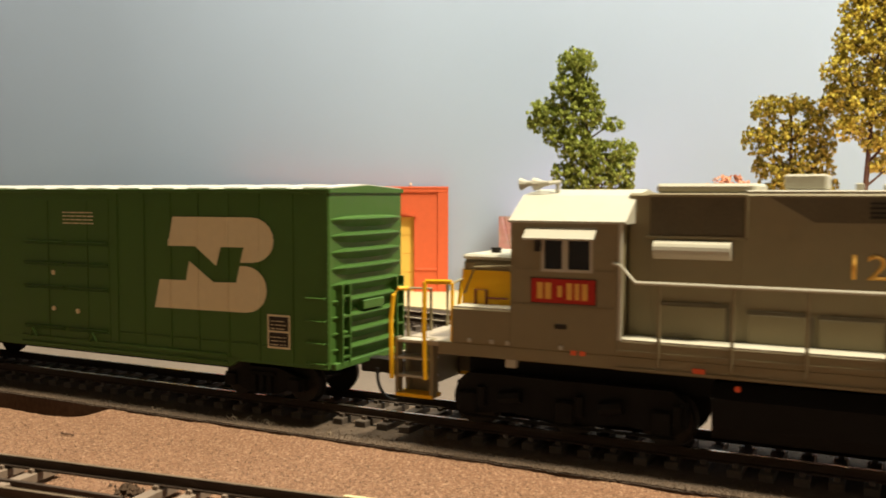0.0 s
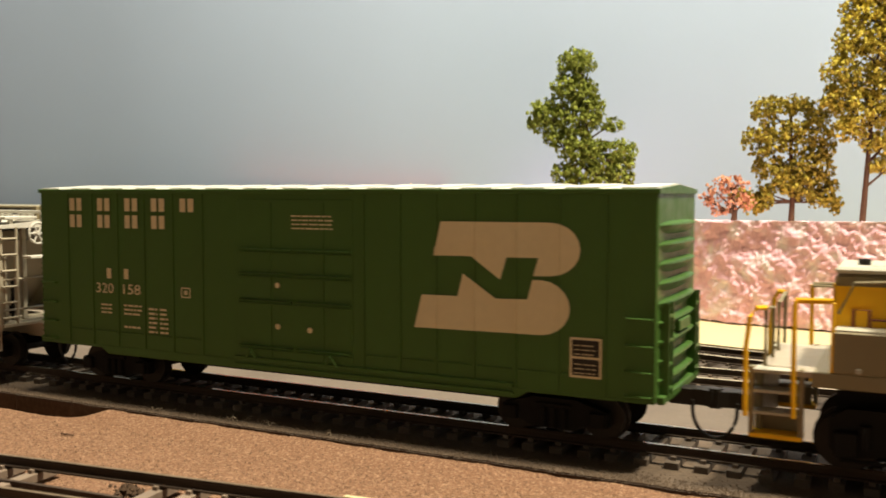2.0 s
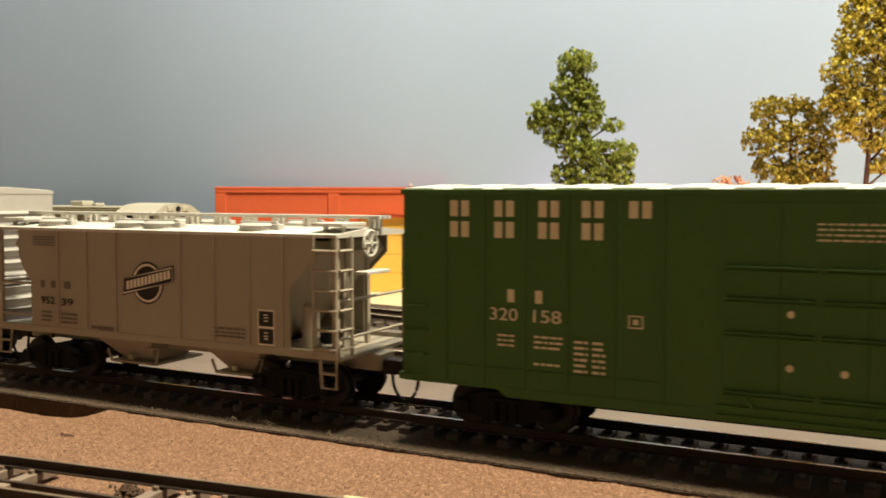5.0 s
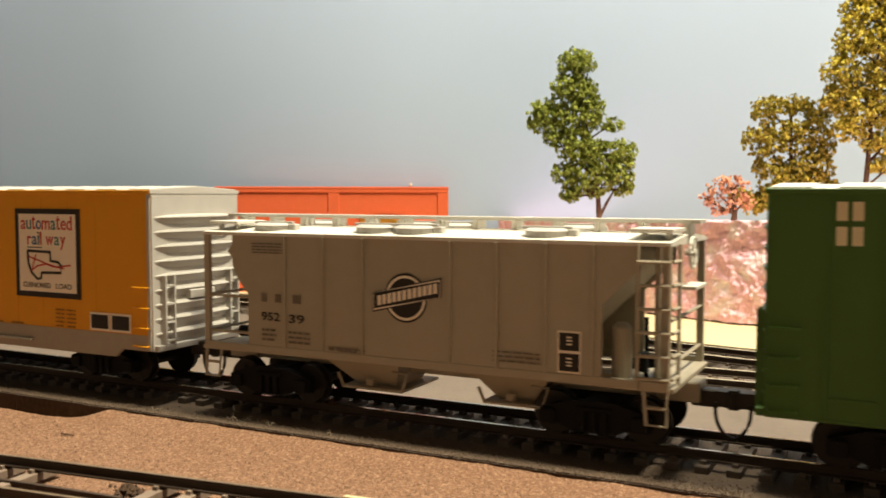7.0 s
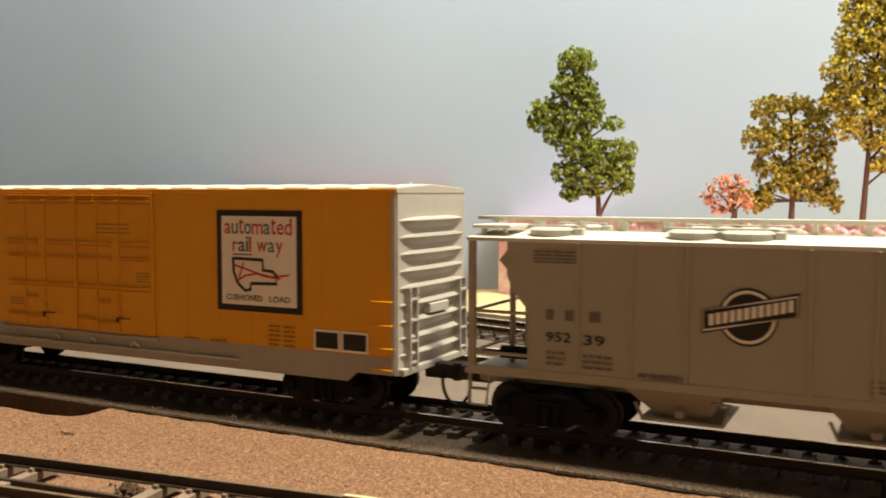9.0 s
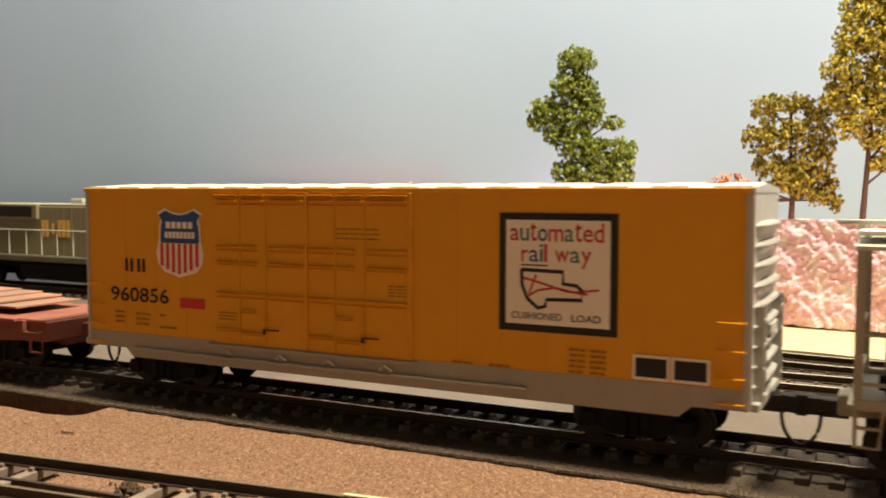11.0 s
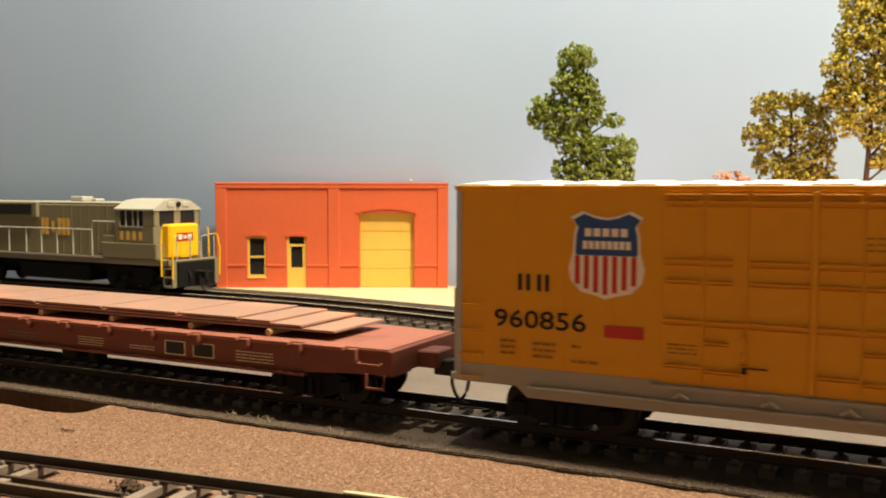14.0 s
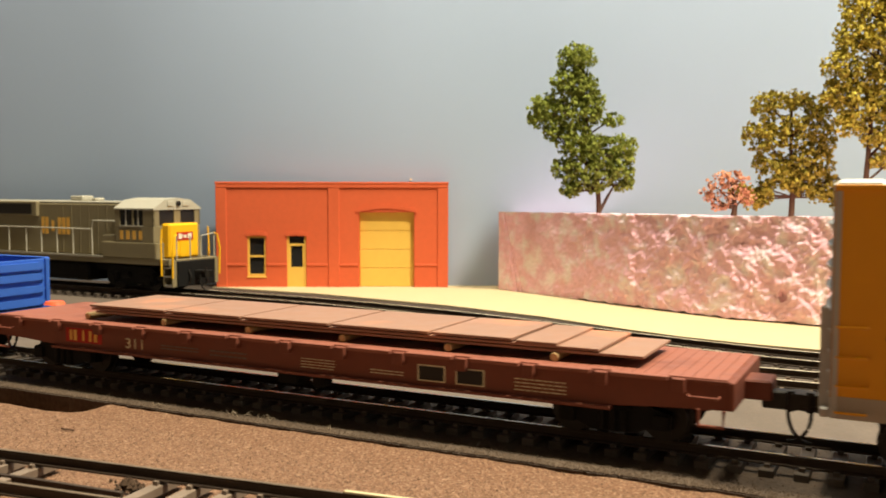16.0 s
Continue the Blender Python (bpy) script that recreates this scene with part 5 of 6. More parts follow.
def flat_car():
    C = -761.0
    o = -C
    h = 107.0
    car = thing("flat_car", "mineral red flat car with stake pockets and wooden deck", "freight car", group="freight train")
    y = -HALF + 0.3
    part("deck", boxes((-h, h, -HALF + 1.2, HALF - 1.2, 14.4, 15.35, 0.12)), RUST, car)
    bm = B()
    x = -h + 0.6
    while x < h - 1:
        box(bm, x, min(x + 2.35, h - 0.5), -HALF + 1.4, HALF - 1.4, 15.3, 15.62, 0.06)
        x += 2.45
    part("deck_planks", bm, DECK_LIT, car, kind="stuff")
    for s in (-1, 1):
        part("side_sill", prism(B(), [(-h, 9.4), (-h + 12, 9.0), (-h + 30, 7.8), (h - 30, 7.8), (h - 12, 9.0), (h, 9.4), (h, 14.6), (-h, 14.6)], s * (HALF - 3.0), s * (HALF - 1.6)), RUST, car)
        part("sill_flange", boxes((-h + 24, h - 24, min(s * (HALF - 0.3), s * (HALF - 2.2)), max(s * (HALF - 0.3), s * (HALF - 2.2)), 7.3, 8.0, 0.1)), RUST, car)
    n = 13
    for s in (-1, 1):
        for i in range(n):
            x = -h + 10 + (2 * h - 20) * i / (n - 1)
            a, b = s * (HALF - 1.6), s * (HALF + 0.1)
            part("stake_pocket", boxes((x - 1.3, x + 1.3, min(a, b), max(a, b), 12.4, 15.3, 0.15)), RUST, car)
            if i < n - 1:
                x1 = x + (2 * h - 20) / (n - 1) - 2.2
                part("deck_edge", boxes((x + 2.2, x1, min(a, s * HALF + s * 0.25), max(a, s * HALF + s * 0.25), 14.7, 15.6, 0.12)), DECK_LIT, car)
    part("center_sill", boxes((-h + 6, h - 6, -5, 5, 6.4, 14.3)), RUST, car)
    for s in (-1, 1):
        part("end_sill", boxes((min(s * (h - 0.2), s * (h + 0.9)), max(s * (h - 0.2), s * (h + 0.9)), -HALF + 0.6, HALF - 0.6, 9.6, 15.3, 0.2)), RUST, car)
        part("draft_box", boxes((min(s * (h - 8), s * (h + 6.2)), max(s * (h - 8), s * (h + 6.2)), -4.4, 4.4, 9.6, 13.8, 0.4)), RUST, car)
        part("sill_step", rod(B(), [(s * (h - 1), y, 9.6), (s * (h - 1.2), y, 6.2), (s * (h - 6), y, 6.2), (s * (h - 6), y, 9.6)], 0.45, 5), RUST, car)
        part("grab_iron", rod(B(), [(s * (h - 2), y + 0.6, 12.2), (s * (h - 2), y - 0.9, 12.0), (s * (h - 8), y - 0.9, 12.0), (s * (h - 8), y + 0.6, 12.2)], 0.3, 5), RUST, car)
        coupler(car, s * (h + 4.0), s)
        freight_truck(car, s * (h - 24.5))
    part("brake_gear", boxes((-4.5, 2.0, -15, -8, 4.2, 8.0, 0.5), (6.0, 9.5, -15, -10, 3.9, 8.0, 0.6)), BLACK, car, "dark brake cylinder")
    part("brake_wheel", rod(rod(B(), [(-h - 4.2, 8, 12.5), (-h - 4.2, 8, 15.4)], 0.4, 6), [(-h - 4.2, 8, 15.4), (-h - 4.2, 8, 16.4)], [3.4, 2.8], 18), CHOCK, car, "orange-red brake wheel on a short staff")
    yy = -HALF + 1.58
    part("red_panel", boxes((-839.2 + o, -825 + o, yy - 0.06, yy, 9.4, 13.4)), RED_SIGN, car, "red panel with gold lettering bars")
    a = -837.6 + o
    bars(car, GOLD_INK, yy - 0.05, [(a + q, a + q + w, 9.9, 12.9) for q, w in ((0, 1.0), (1.6, 1.2), (5, 0.8), (7.6, 1.0), (9.6, 1.2))])
    text(car, "311", -815.9 + o, -809.6 + o, 9.2, 12.0, yy, CREAM)
    bars(car, GREY_INK, yy, lines(-803 + o, -790 + o, 10.0, 11.6, 2, 0.4, 41) + lines(-786 + o, -774 + o, 9.6, 11.8, 2, 0.4, 42))
    bars(car, CREAM, yy, lines(-757 + o, -747 + o, 9.2, 12.0, 4, 0.25, 43) + lines(-737 + o, -728 + o, 9.6, 11.0, 2, 0.3, 44) + lines(-700 + o, -688 + o, 9.2, 12.4, 4, 0.3, 45))
    for a in (-724.2 + o, -714.4 + o):
        st = part("service_panel", boxes((a, a + 7.2, yy - 0.06, yy, 9.0, 12.8)), CREAM, car, "black service stencil with pale frame")
        part("stencil_field", boxes((a + 0.4, a + 6.8, yy - 0.12, yy - 0.05, 9.3, 12.5)), INK, st)
    return car, C


def steel_load():
    """Plates on wooden blocks, lying on the flat car; keyed with it."""
    o = 761.0
    stack = thing("steel_plate_load", "stack of rusty steel plates on pale wooden blocks", "plate load", group="freight train")
    for x in (-834 + o, -805 + o, -776 + o, -747 + o, -718 + o, -692 + o):
        part("timber_block", rod(B(), [(x, -13.1, 16.6), (x, -12.9, 16.6), (x, 13.1, 16.6)], [0.8, 1.0, 1.0], 12), TIMBER, stack, "round pale wooden bearer")
    a0 = -832.5 + o
    for x in (-820 + o, -776 + o, -720 + o):
        part("timber_spacer", boxes((x - 0.8, x + 0.8, -11, 11, 18.2, 18.5), (x - 0.8, x + 0.8, -11, 11, 19.1, 19.45)), TIMBER, stack)
    for z, x0, x1, y0, y1 in ((17.6, a0 + 1, 761 - 672.5, -12.2, 12.4), (18.5, a0, 761 - 682, -12.7, 13.0)):
        part("plate", boxes((x0, x1, y0, y1, z, z + 0.6, 0.06)), PLATE, stack)
    xs = [a0 - 0.6, a0 + 28.5, a0 + 54.5, a0 + 82.0, a0 + 110.0, 761 - 701.5, 761 - 692.5]
    for i, (p, q) in enumerate(zip(xs, xs[1:])):
        if i == 5:
            continue
        part("plate", boxes((p + 0.5, q - 0.5, -13.4, 13.6, 19.45, 20.1, 0.08)), PLATE, stack)
    part("plate", boxes((761 - 701.3, 761 - 691.5, -12.9, 13.4, 19.12, 19.7, 0.08)), PLATE, stack)
    return stack, -761.0


def blue_gondola():
    C = -976.0
    car = thing("blue_gondola_car", "bright blue open gondola car with ribbed ends", "freight car", group="freight train")
    h = 89.5
    part("floor", boxes((-h, h, -HALF + 1, HALF - 1, 11.6, 13.0)), BLUE, car)
    for s in (-1, 1):
        part("side", boxes((-h, h, min(s * (HALF - 1), s * HALF), max(s * (HALF - 1), s * HALF), 11.8, 28.6, 0.1)), BLUE, car)
        part("top_chord", boxes((-h - 0.3, h + 0.3, min(s * (HALF - 1.4), s * (HALF + 0.5)), max(s * (HALF - 1.4), s * (HALF + 0.5)), 28.4, 29.9, 0.15)), BLUE, car)
        for i in range(12):
            x = -h + 8 + i * (2 * h - 16) / 11
            part("side_post", boxes((x - 0.9, x + 0.9, min(s * HALF, s * (HALF + 0.9)), max(s * HALF, s * (HALF + 0.9)), 11, 28.4, 0.15)), BLUE, car)
        e = s * h
        part("end", boxes((min(e - s * 1, e), max(e - s * 1, e), -HALF + 1, HALF - 1, 12.4, 29.4, 0.1)), BLUE, car)
        bm = B()
        for z in (15.2, 19.4, 23.6, 27.2):
            prism(bm, [(-15.4, z - 0.3), (-13.5, z - 1.3), (13.5, z - 1.3), (15.4, z - 0.3), (15.4, z + 0.3), (13.5, z + 1.1), (-13.5, z + 1.1), (-15.4, z + 0.3)], e, e + s * 1.2, "x")
        part("end_ribs", bm, BLUE, car)
        each("corner_post", [(min(e - s * 1.4, e + s * 0.9), max(e - s * 1.4, e + s * 0.9), min(q * (HALF - 1.6), q * HALF), max(q * (HALF - 1.6), q * HALF), 9.4, 29.6, 0.2) for q in (-1, 1)], BLUE, car)
        part("end_sill", prism(B(), [(-HALF + 0.5, 13.0), (-HALF + 0.5, 10.6), (-8, 9.0), (8, 9.0), (HALF - 0.5, 10.6), (HALF - 0.5, 13.0)], e - s * 0.9, e + s * 0.6, "x"), BLUE, car)
        coupler(car, s * (h - 1), s)
        freight_truck(car, s * (h - 23))
    part("underframe", boxes((-h + 4, h - 4, -4, 4, 6.6, 11.7)), BLACK, car)
    return car, C


def loco_truck(loco, x, axles, r=5.7):
    bm = B()
    h = max(axles)
    for s in (-1, 1):
        prism(bm, [(x - h - 5, 4.8), (x - h - 5, 10.4), (x - h - 2, 12.6), (x + h + 2, 12.6), (x + h + 5, 10.4), (x + h + 5, 4.8), (x + h + 2.5, 3.2), (x + h * 0.6, 4.4),
                   (x + 3, 3.0), (x - 3, 3.0), (x - h * 0.6, 4.4), (x - h - 2.5, 3.2)], s * 11.2, s * 13.6)
        for a in axles:
            box(bm, x + a - 2.2, x + a + 2.2, min(s * 13.6, s * 15.0), max(s * 13.6, s * 15.0), 3.4, 8.4, 0.4)
            rod(bm, [(x + a + 3.4, s * 14.2, 5.4), (x + a + 3.4, s * 14.2, 9.8)], 1.1, 8)
        for a in axles[:2]:
            rod(bm, [(x + a + 8, s * 14.2, 7.6), (x + a + 13, s * 14.4, 8.4)], 1.5, 8)
        rod(bm, [(x - h - 3, s * 14.4, 3.0), (x + h + 3, s * 14.4, 3.0)], 0.4, 5)
    box(bm, x - 5, x + 5, -11.5, 11.5, 6, 11)
    truck = part("truck", bm, BLACK, loco, "black locomotive truck frame")
    for a in axles:
        wheelset(truck, x + a, r)


def stanchions(loco, xs, y, z0, z1, mat):
    for x in xs:
        part("handrail_post", rod(B(), [(x, y, z0), (x, y, z1)], 0.38, 6), mat, loco)


def front_locomotive():
    """The six-axle engine; its short nose faces the train. Local x is the train's own."""
    C = 0.0
    loco = thing("diesel_locomotive", "grey six-axle diesel locomotive with pale cab roof and yellow nose", "locomotive", group="freight train")
    y = -HALF
    part("frame", boxes((-94, 106, y + 0.1, HALF - 0.1, 17.0, 19.9, 0.2)), LOCO, loco)
    part("sill_seam", boxes((-52.8, 104, y - 0.25, y + 0.15, 17.0, 17.6), (-52.8, 104, y - 0.25, y + 0.15, 20.6, 21.1)), LOCO, loco)
    part("walkway", boxes((-52.6, 104, y, HALF, 19.9, 23.0, 0.15)), LOCO, loco)
    part("walkway_tread", boxes((-52.4, 104, y + 0.1, HALF - 0.1, 23.0, 23.35)), LOCO_PALE_LIT, loco, "walkway tread, overhead light put into its pale grey")
    part("underbody", boxes((-90, 102, -9, 9, 11.2, 17.0)), BLACK, loco)
    tank = part("fuel_tank", prism(B(), [(-15.5, 4.6), (15.5, 4.6), (16.4, 7), (16.4, 12.6), (13.6, 15.6), (-13.6, 15.6), (-16.4, 12.6), (-16.4, 7)], -33.5, 52, "x"), BLACK, loco, "black fuel tank")
    part("tank_gauge", rod(B(), [(-28.5, -16.2, 15.0), (-28.5, -16.9, 15.0)], 0.6, 10), CHOCK, tank)
    each("red_marker", [(-37, -34.6, y - 0.35, y - 0.1, 17.6, 18.6), (-62.5, -61.2, y - 0.05, y + 0.15, 19.2, 20.2), (-60.5, -59.2, y - 0.05, y + 0.15, 19.2, 20.2)], CHOCK, loco)
    # short nose: low hood, yellow sides with a rounded rear border
    part("nose", boxes((-90.8, -76, -11.2, 11.2, 19.9, 38.2, 0.7)), LOCO, loco)
    pts = [(-90.6, 24.6), (-80.2, 24.6), (-79.2, 27), (-78.4, 31), (-78.2, 34.4), (-79.2, 35.8), (-90.6, 35.8)]
    for s in (-1, 1):
        part("nose_stripe", prism(B(), pts, s * 11.2, s * 11.42), YELLOW, loco, "yellow nose panel")
    part("nose_end", boxes((-91.1, -90.75, -10.8, 10.8, 22, 36.0)), YELLOW, loco)
    part("nose_roof", boxes((-90.9, -76, -11.4, 11.4, 38.2, 39.4, 0.5)), LOCO_PALE_LIT, loco)
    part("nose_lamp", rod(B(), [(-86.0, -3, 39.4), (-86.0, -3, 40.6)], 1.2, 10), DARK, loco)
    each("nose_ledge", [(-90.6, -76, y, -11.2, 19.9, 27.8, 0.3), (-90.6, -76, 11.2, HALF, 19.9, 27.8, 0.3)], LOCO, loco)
    part("ledge_tread", boxes((-90.2, -76.2, y + 0.3, -11.3, 27.8, 28.1)), LOCO_PALE_LIT, loco)
    part("nose_latch", rod(B(), [(-87.4, -11.8, 25), (-87.4, -11.8, 31.4), (-84.6, -11.8, 31.4), (-84.6, -11.8, 25)], 0.32, 5), RUST, loco, "thin brown latch frame on the nose")
    part("nose_grab", rod(B(), [(-84.2, -11.8, 29.6), (-79.4, -11.8, 29.6)], 0.22, 5), RUST, loco)
    part("nose_rail", rod(B(), [(-90, -12.0, 30.5), (-87.2, -12.6, 36.6), (-77.2, -12.6, 37.2), (-76.4, -12.0, 37.2)], 0.3, 5), LOCO, loco)
    # cab
    x0, x1 = -76.2, -52.6
    wx0, wx1, wz0, wz1 = -69.2, -57.8, 37.3, 43.4
    each("cab_side", [(x0, wx0, y, y + 1, 19.9, 47.0), (wx1, x1, y, y + 1, 19.9, 47.0), (wx0, wx1, y, y + 1, 19.9, wz0), (wx0, wx1, y, y + 1, wz1, 47.0)], LOCO, loco)
    part("cab_side", boxes((x0, x1, HALF - 1, HALF, 19.9, 47.0)), LOCO, loco)
    part("cab_front", boxes((x0, x0 + 1, y + 1, HALF - 1, 19.9, 42.0), (x0, x0 + 1, -5, 5, 42, 50), (x0, x0 + 1, y + 1, HALF - 1, 45.8, 47)), LOCO, loco)
    part("cab_rear", boxes((x1 - 1, x1, y + 1, HALF - 1, 19.9, 47.0)), LOCO, loco)
    part("cab_interior", boxes((x0 + 2, x1 - 2, -10, 10, 19.9, 36), (-66.5, -64.0, -15, -9, 36, 41, 0.6), (-60.6, -59.8, -15.6, -13, 37, 38.6, 0.3)), DARK, loco)
    part("cab_seat", boxes((-62.8, -60.2, -15.4, -13.6, 36.2, 38.3, 0.5)), TIMBER, loco)
    frame_bm = boxes((wx0, wx0 + 0.7, y - 0.2, y + 0.8, wz0, wz1), (wx1 - 0.7, wx1, y - 0.2, y + 0.8, wz0, wz1), (-64.5, -63.2, y - 0.2, y + 0.8, wz0, wz1), (wx0, wx1, y - 0.2, y + 0.8, wz0 - 0.6, wz0))
    win = part("window", frame_bm, LOCO_PALE_LIT, loco)
    part("pane", boxes((wx0 + 0.7, -64.5, y + 0.3, y + 0.45, wz0, wz1)), GLASS, win)
    part("pane", boxes((-63.2, wx1 - 0.7, y + 0.3, y + 0.45, wz0, wz1)), GLASS, win)
    part("wind_deflector", boxes((-70.2, -69.2, y - 1.8, y, 41.0, 43.8, 0.15)), DARK, loco)
    awn = B()
    prism(awn, [(y, 46.2), (y - 2.6, 43.9), (y - 2.6, 43.5), (y, 45.7)], -72.6, -57.0, "x")
    part("awning", awn, LOCO_PALE_LIT, loco, "pale folding window awning")
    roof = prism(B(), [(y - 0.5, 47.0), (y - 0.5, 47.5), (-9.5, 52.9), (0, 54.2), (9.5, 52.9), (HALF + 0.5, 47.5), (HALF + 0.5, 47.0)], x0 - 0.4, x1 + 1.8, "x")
    part("cab_roof", roof, LOCO_PALE_LIT, loco, "pale cream-grey cab roof with sloped sides")
    seams = B()
    for z in (29.4, 37.0):
        box(seams, x0, x1, y - 0.16, y + 0.05, z - 0.14, z + 0.14)
    part("cab_seams", seams, LOCO, loco)
    part("cab_steps_lights", boxes((-66.0, -63.4, y - 0.25, y + 0.05, 24.6, 25.6)), DARK, loco)
    sign = part("red_sign", boxes((-71.3, -57.2, y - 0.22, y - 0.02, 30.1, 35.2)), RED_SIGN, loco, "red sign with gold lettering bars")
    part("sign_frame", boxes((-71.5, -57.0, y - 0.14, y, 29.9, 35.4)), INK, sign)
    bars(sign, GOLD_INK, y - 0.22, [(-70.0, -68.7, 30.9, 34.4), (-68.2, -66.8, 30.9, 34.4), (-65.4, -64.4, 31.4, 33.8), (-63.4, -62.2, 30.9, 34.4), (-61.6, -60.6, 30.9, 34.4), (-60.0, -58.8, 30.9, 34.4)])
    bm = B()
    for x, yy, d in ((-75.5, -6, 1), (-72.6, -3.4, 1), (-71.5, -8, 1)):
        rod(bm, [(x, yy, 55.6), (x - 1.8, yy, 55.5), (x - 3.2, yy, 55.4)], [0.5, 0.75, 1.5], 10)
        rod(bm, [(x, yy, 55.6), (-69.5, -5.5, 55.9)], 0.45, 6)
    rod(bm, [(-70, -5.5, 53.0), (-70, -5.5, 56.0)], 0.5, 6)
    part("air_horn", bm, LOCO_PALE_LIT, loco, "pale multi-chime air horn")
    # long hood
    hy = -10.75
    part("long_hood", boxes((-52.4, 98, hy, -hy, 23.0, 53.4, 0.5)), LOCO, loco)
    part("hood_roof", boxes((-28.6, 98, hy + 0.4, -hy - 0.4, 53.4, 54.0, 0.25)), LOCO_PALE_LIT, loco)
    part("hood_seams", boxes((-26.5, 98, hy - 0.14, hy + 0.05, 47.4, 47.7), (-47.6, -47.2, hy - 0.14, hy + 0.05, 24, 44), (-29.5, -29.1, hy - 0.14, hy + 0.05, 24, 44)), LOCO, loco)
    part("intake_grille", boxes((-47.6, -28.6, hy - 0.5, hy + 0.05, 44.4, 53.0, 0.15)), LOCO_DARK, loco, "dark intake screen")
    part("grille_rim", boxes((-48, -28.2, hy - 0.8, hy, 52.6, 53.2, 0.1), (-48.4, -28.2, hy - 0.8, hy, 44.0, 44.6, 0.1), (-28.6, -28.0, hy - 0.8, hy, 44.6, 52.6)), LOCO, loco)
    part("roof_box", boxes((-47, -27, -9, 9, 53.4, 55.4, 0.6)), LOCO_PALE_LIT, loco)
    part("air_tank", rod(B(), [(-46.6, -11.4, 41.7), (-31.0, -11.4, 41.7)], 1.9, 16), LOCO_PALE_LIT, loco, "pale air reservoir")
    part("radiator_wedge", prism(B(), [(-24, 52.6), (-15.5, 47.6), (60, 47.6), (60, 52.6)], hy - 0.02, hy + 2.5), LOCO_DARK, loco)
    part("roof_boxes", boxes((-22, -14, -6, 6, 54.0, 57.2, 0.4), (2, 12, -6, 6, 54, 56.4, 0.4), (26, 40, -7, 7, 54, 56, 0.4)), LOCO_PALE_LIT, loco)
    part("roof_vents", boxes((-9, -7.5, -4, -2, 54, 55.4, 0.2), (-4, -3, -4, -2, 54, 55.2, 0.2)), LOCO_PALE_LIT, loco)
    part("louvres", boxes(*[(-6, 20, hy - 0.3, hy, 48.6 + i * 0.9, 49.0 + i * 0.9) for i in range(4)]), DARK, loco)
    for a0, a1, z in ((-45.6, -32.0, 30.2), (-27.6, -16.4, 29.2), (-14.4, -3.0, 29.0), (-1, 10, 29), (12, 23, 29), (25, 36, 29)):
        door = part("hood_door", boxes((a0, a1, hy - 0.6, hy, 23.4, z, 0.15)), LOCO, loco)
        part("door_rim", boxes((a0 - 0.3, a1 + 0.5, hy - 0.5, hy + 0.02, z, z + 0.7), (a1, a1 + 1.0, hy - 0.5, hy + 0.02, 23.4, z)), LOCO_DARK, door)
    bm = B()
    for x in (-38, -24, -19, -12, -6, 4, 12):
        box(bm, x - 0.7, x + 0.7, hy - 0.3, hy, 44.8 - (x % 3) * 0.5, 45.9 - (x % 3) * 0.5)
    part("latches", bm, LOCO, loco, kind="stuff")
    text(loco, "12", -9.0, -2.6, 37.0, 41.8, hy - 0.05, GOLD_INK)
    bars(loco, GOLD_INK, hy - 0.05, [(-1.4, 1.6, 37.0, 41.8), (2.6, 5.6, 37.0, 41.8)])
    # handrail along the walkway
    stanchions(loco, (-43.9, -29.6, -15.9, -2.2, 11.5, 25.2, 39, 52.6, 66, 80, 94), y - 0.1, 18.5, 35.2, LOCO)
    part("handrail", rod(B(), [(-53.6, y, 39.0), (-52.0, y - 0.3, 38.6), (-48.7, y - 0.3, 35.2), (40, y - 0.3, 35.2), (94, y - 0.3, 35.2)], 0.4, 6), LOCO_PALE_LIT, loco)
    part("handrail", rod(B(), [(-53.6, -y, 39.0), (-48.7, -y + 0.3, 35.2), (94, -y + 0.3, 35.2)], 0.4, 6), LOCO_PALE_LIT, loco)
    part("cab_post", rod(B(), [(-52.0, y + 0.1, 23.2), (-52.0, y + 0.1, 47.2)], 0.5, 6), LOCO_PALE_LIT, loco)
    # end platform, steps, yellow grab rails
    part("end_platform", boxes((-103.5, -90.6, -HALF + 4, HALF - 4, 18.6, 19.9, 0.2), (-97, -90.6, y + 0.3, HALF - 0.3, 18.6, 19.9, 0.2)), SILL_SHADE_GREY, loco, "pale end platform")
    part("pilot", boxes((-104.6, -103.2, -14, 14, 6, 18.8, 0.3)), LOCO, loco)
    for s in (-1, 1):
        yy = s * (HALF - 0.4)
        inner = s * (HALF - 5)
        lip = s * (HALF - 2.6)
        step = part("step_well", boxes((-105.3, -104.5, min(yy, lip), max(yy, lip), 6.4, 20.0), (-96.3, -95.4, min(yy, lip), max(yy, lip), 6.4, 20.0),
                                       (-104.5, -96.3, min(inner, inner + s * 0.4), max(inner, inner + s * 0.4), 7.1, 11.0)), LOCO, loco)
        part("step", boxes((-105.2, -95.5, min(yy + s * 0.2, inner), max(yy + s * 0.2, inner), 6.2, 7.1, 0.15)), YELLOW, step, "yellow-edged bottom step")
        part("step", boxes((-104.6, -96.2, min(yy, inner), max(yy, inner), 10.8, 11.4, 0.1)), LOCO_PALE_LIT, step)
        part("step", boxes((-104.6, -96.2, min(yy, inner), max(yy, inner), 15.0, 15.6, 0.1)), LOCO_PALE_LIT, step)
        part("step", boxes((-104.6, -96.2, min(yy, inner), max(yy, inner), 18.9, 19.6, 0.1)), LOCO_PALE_LIT, step)
        bm = B()
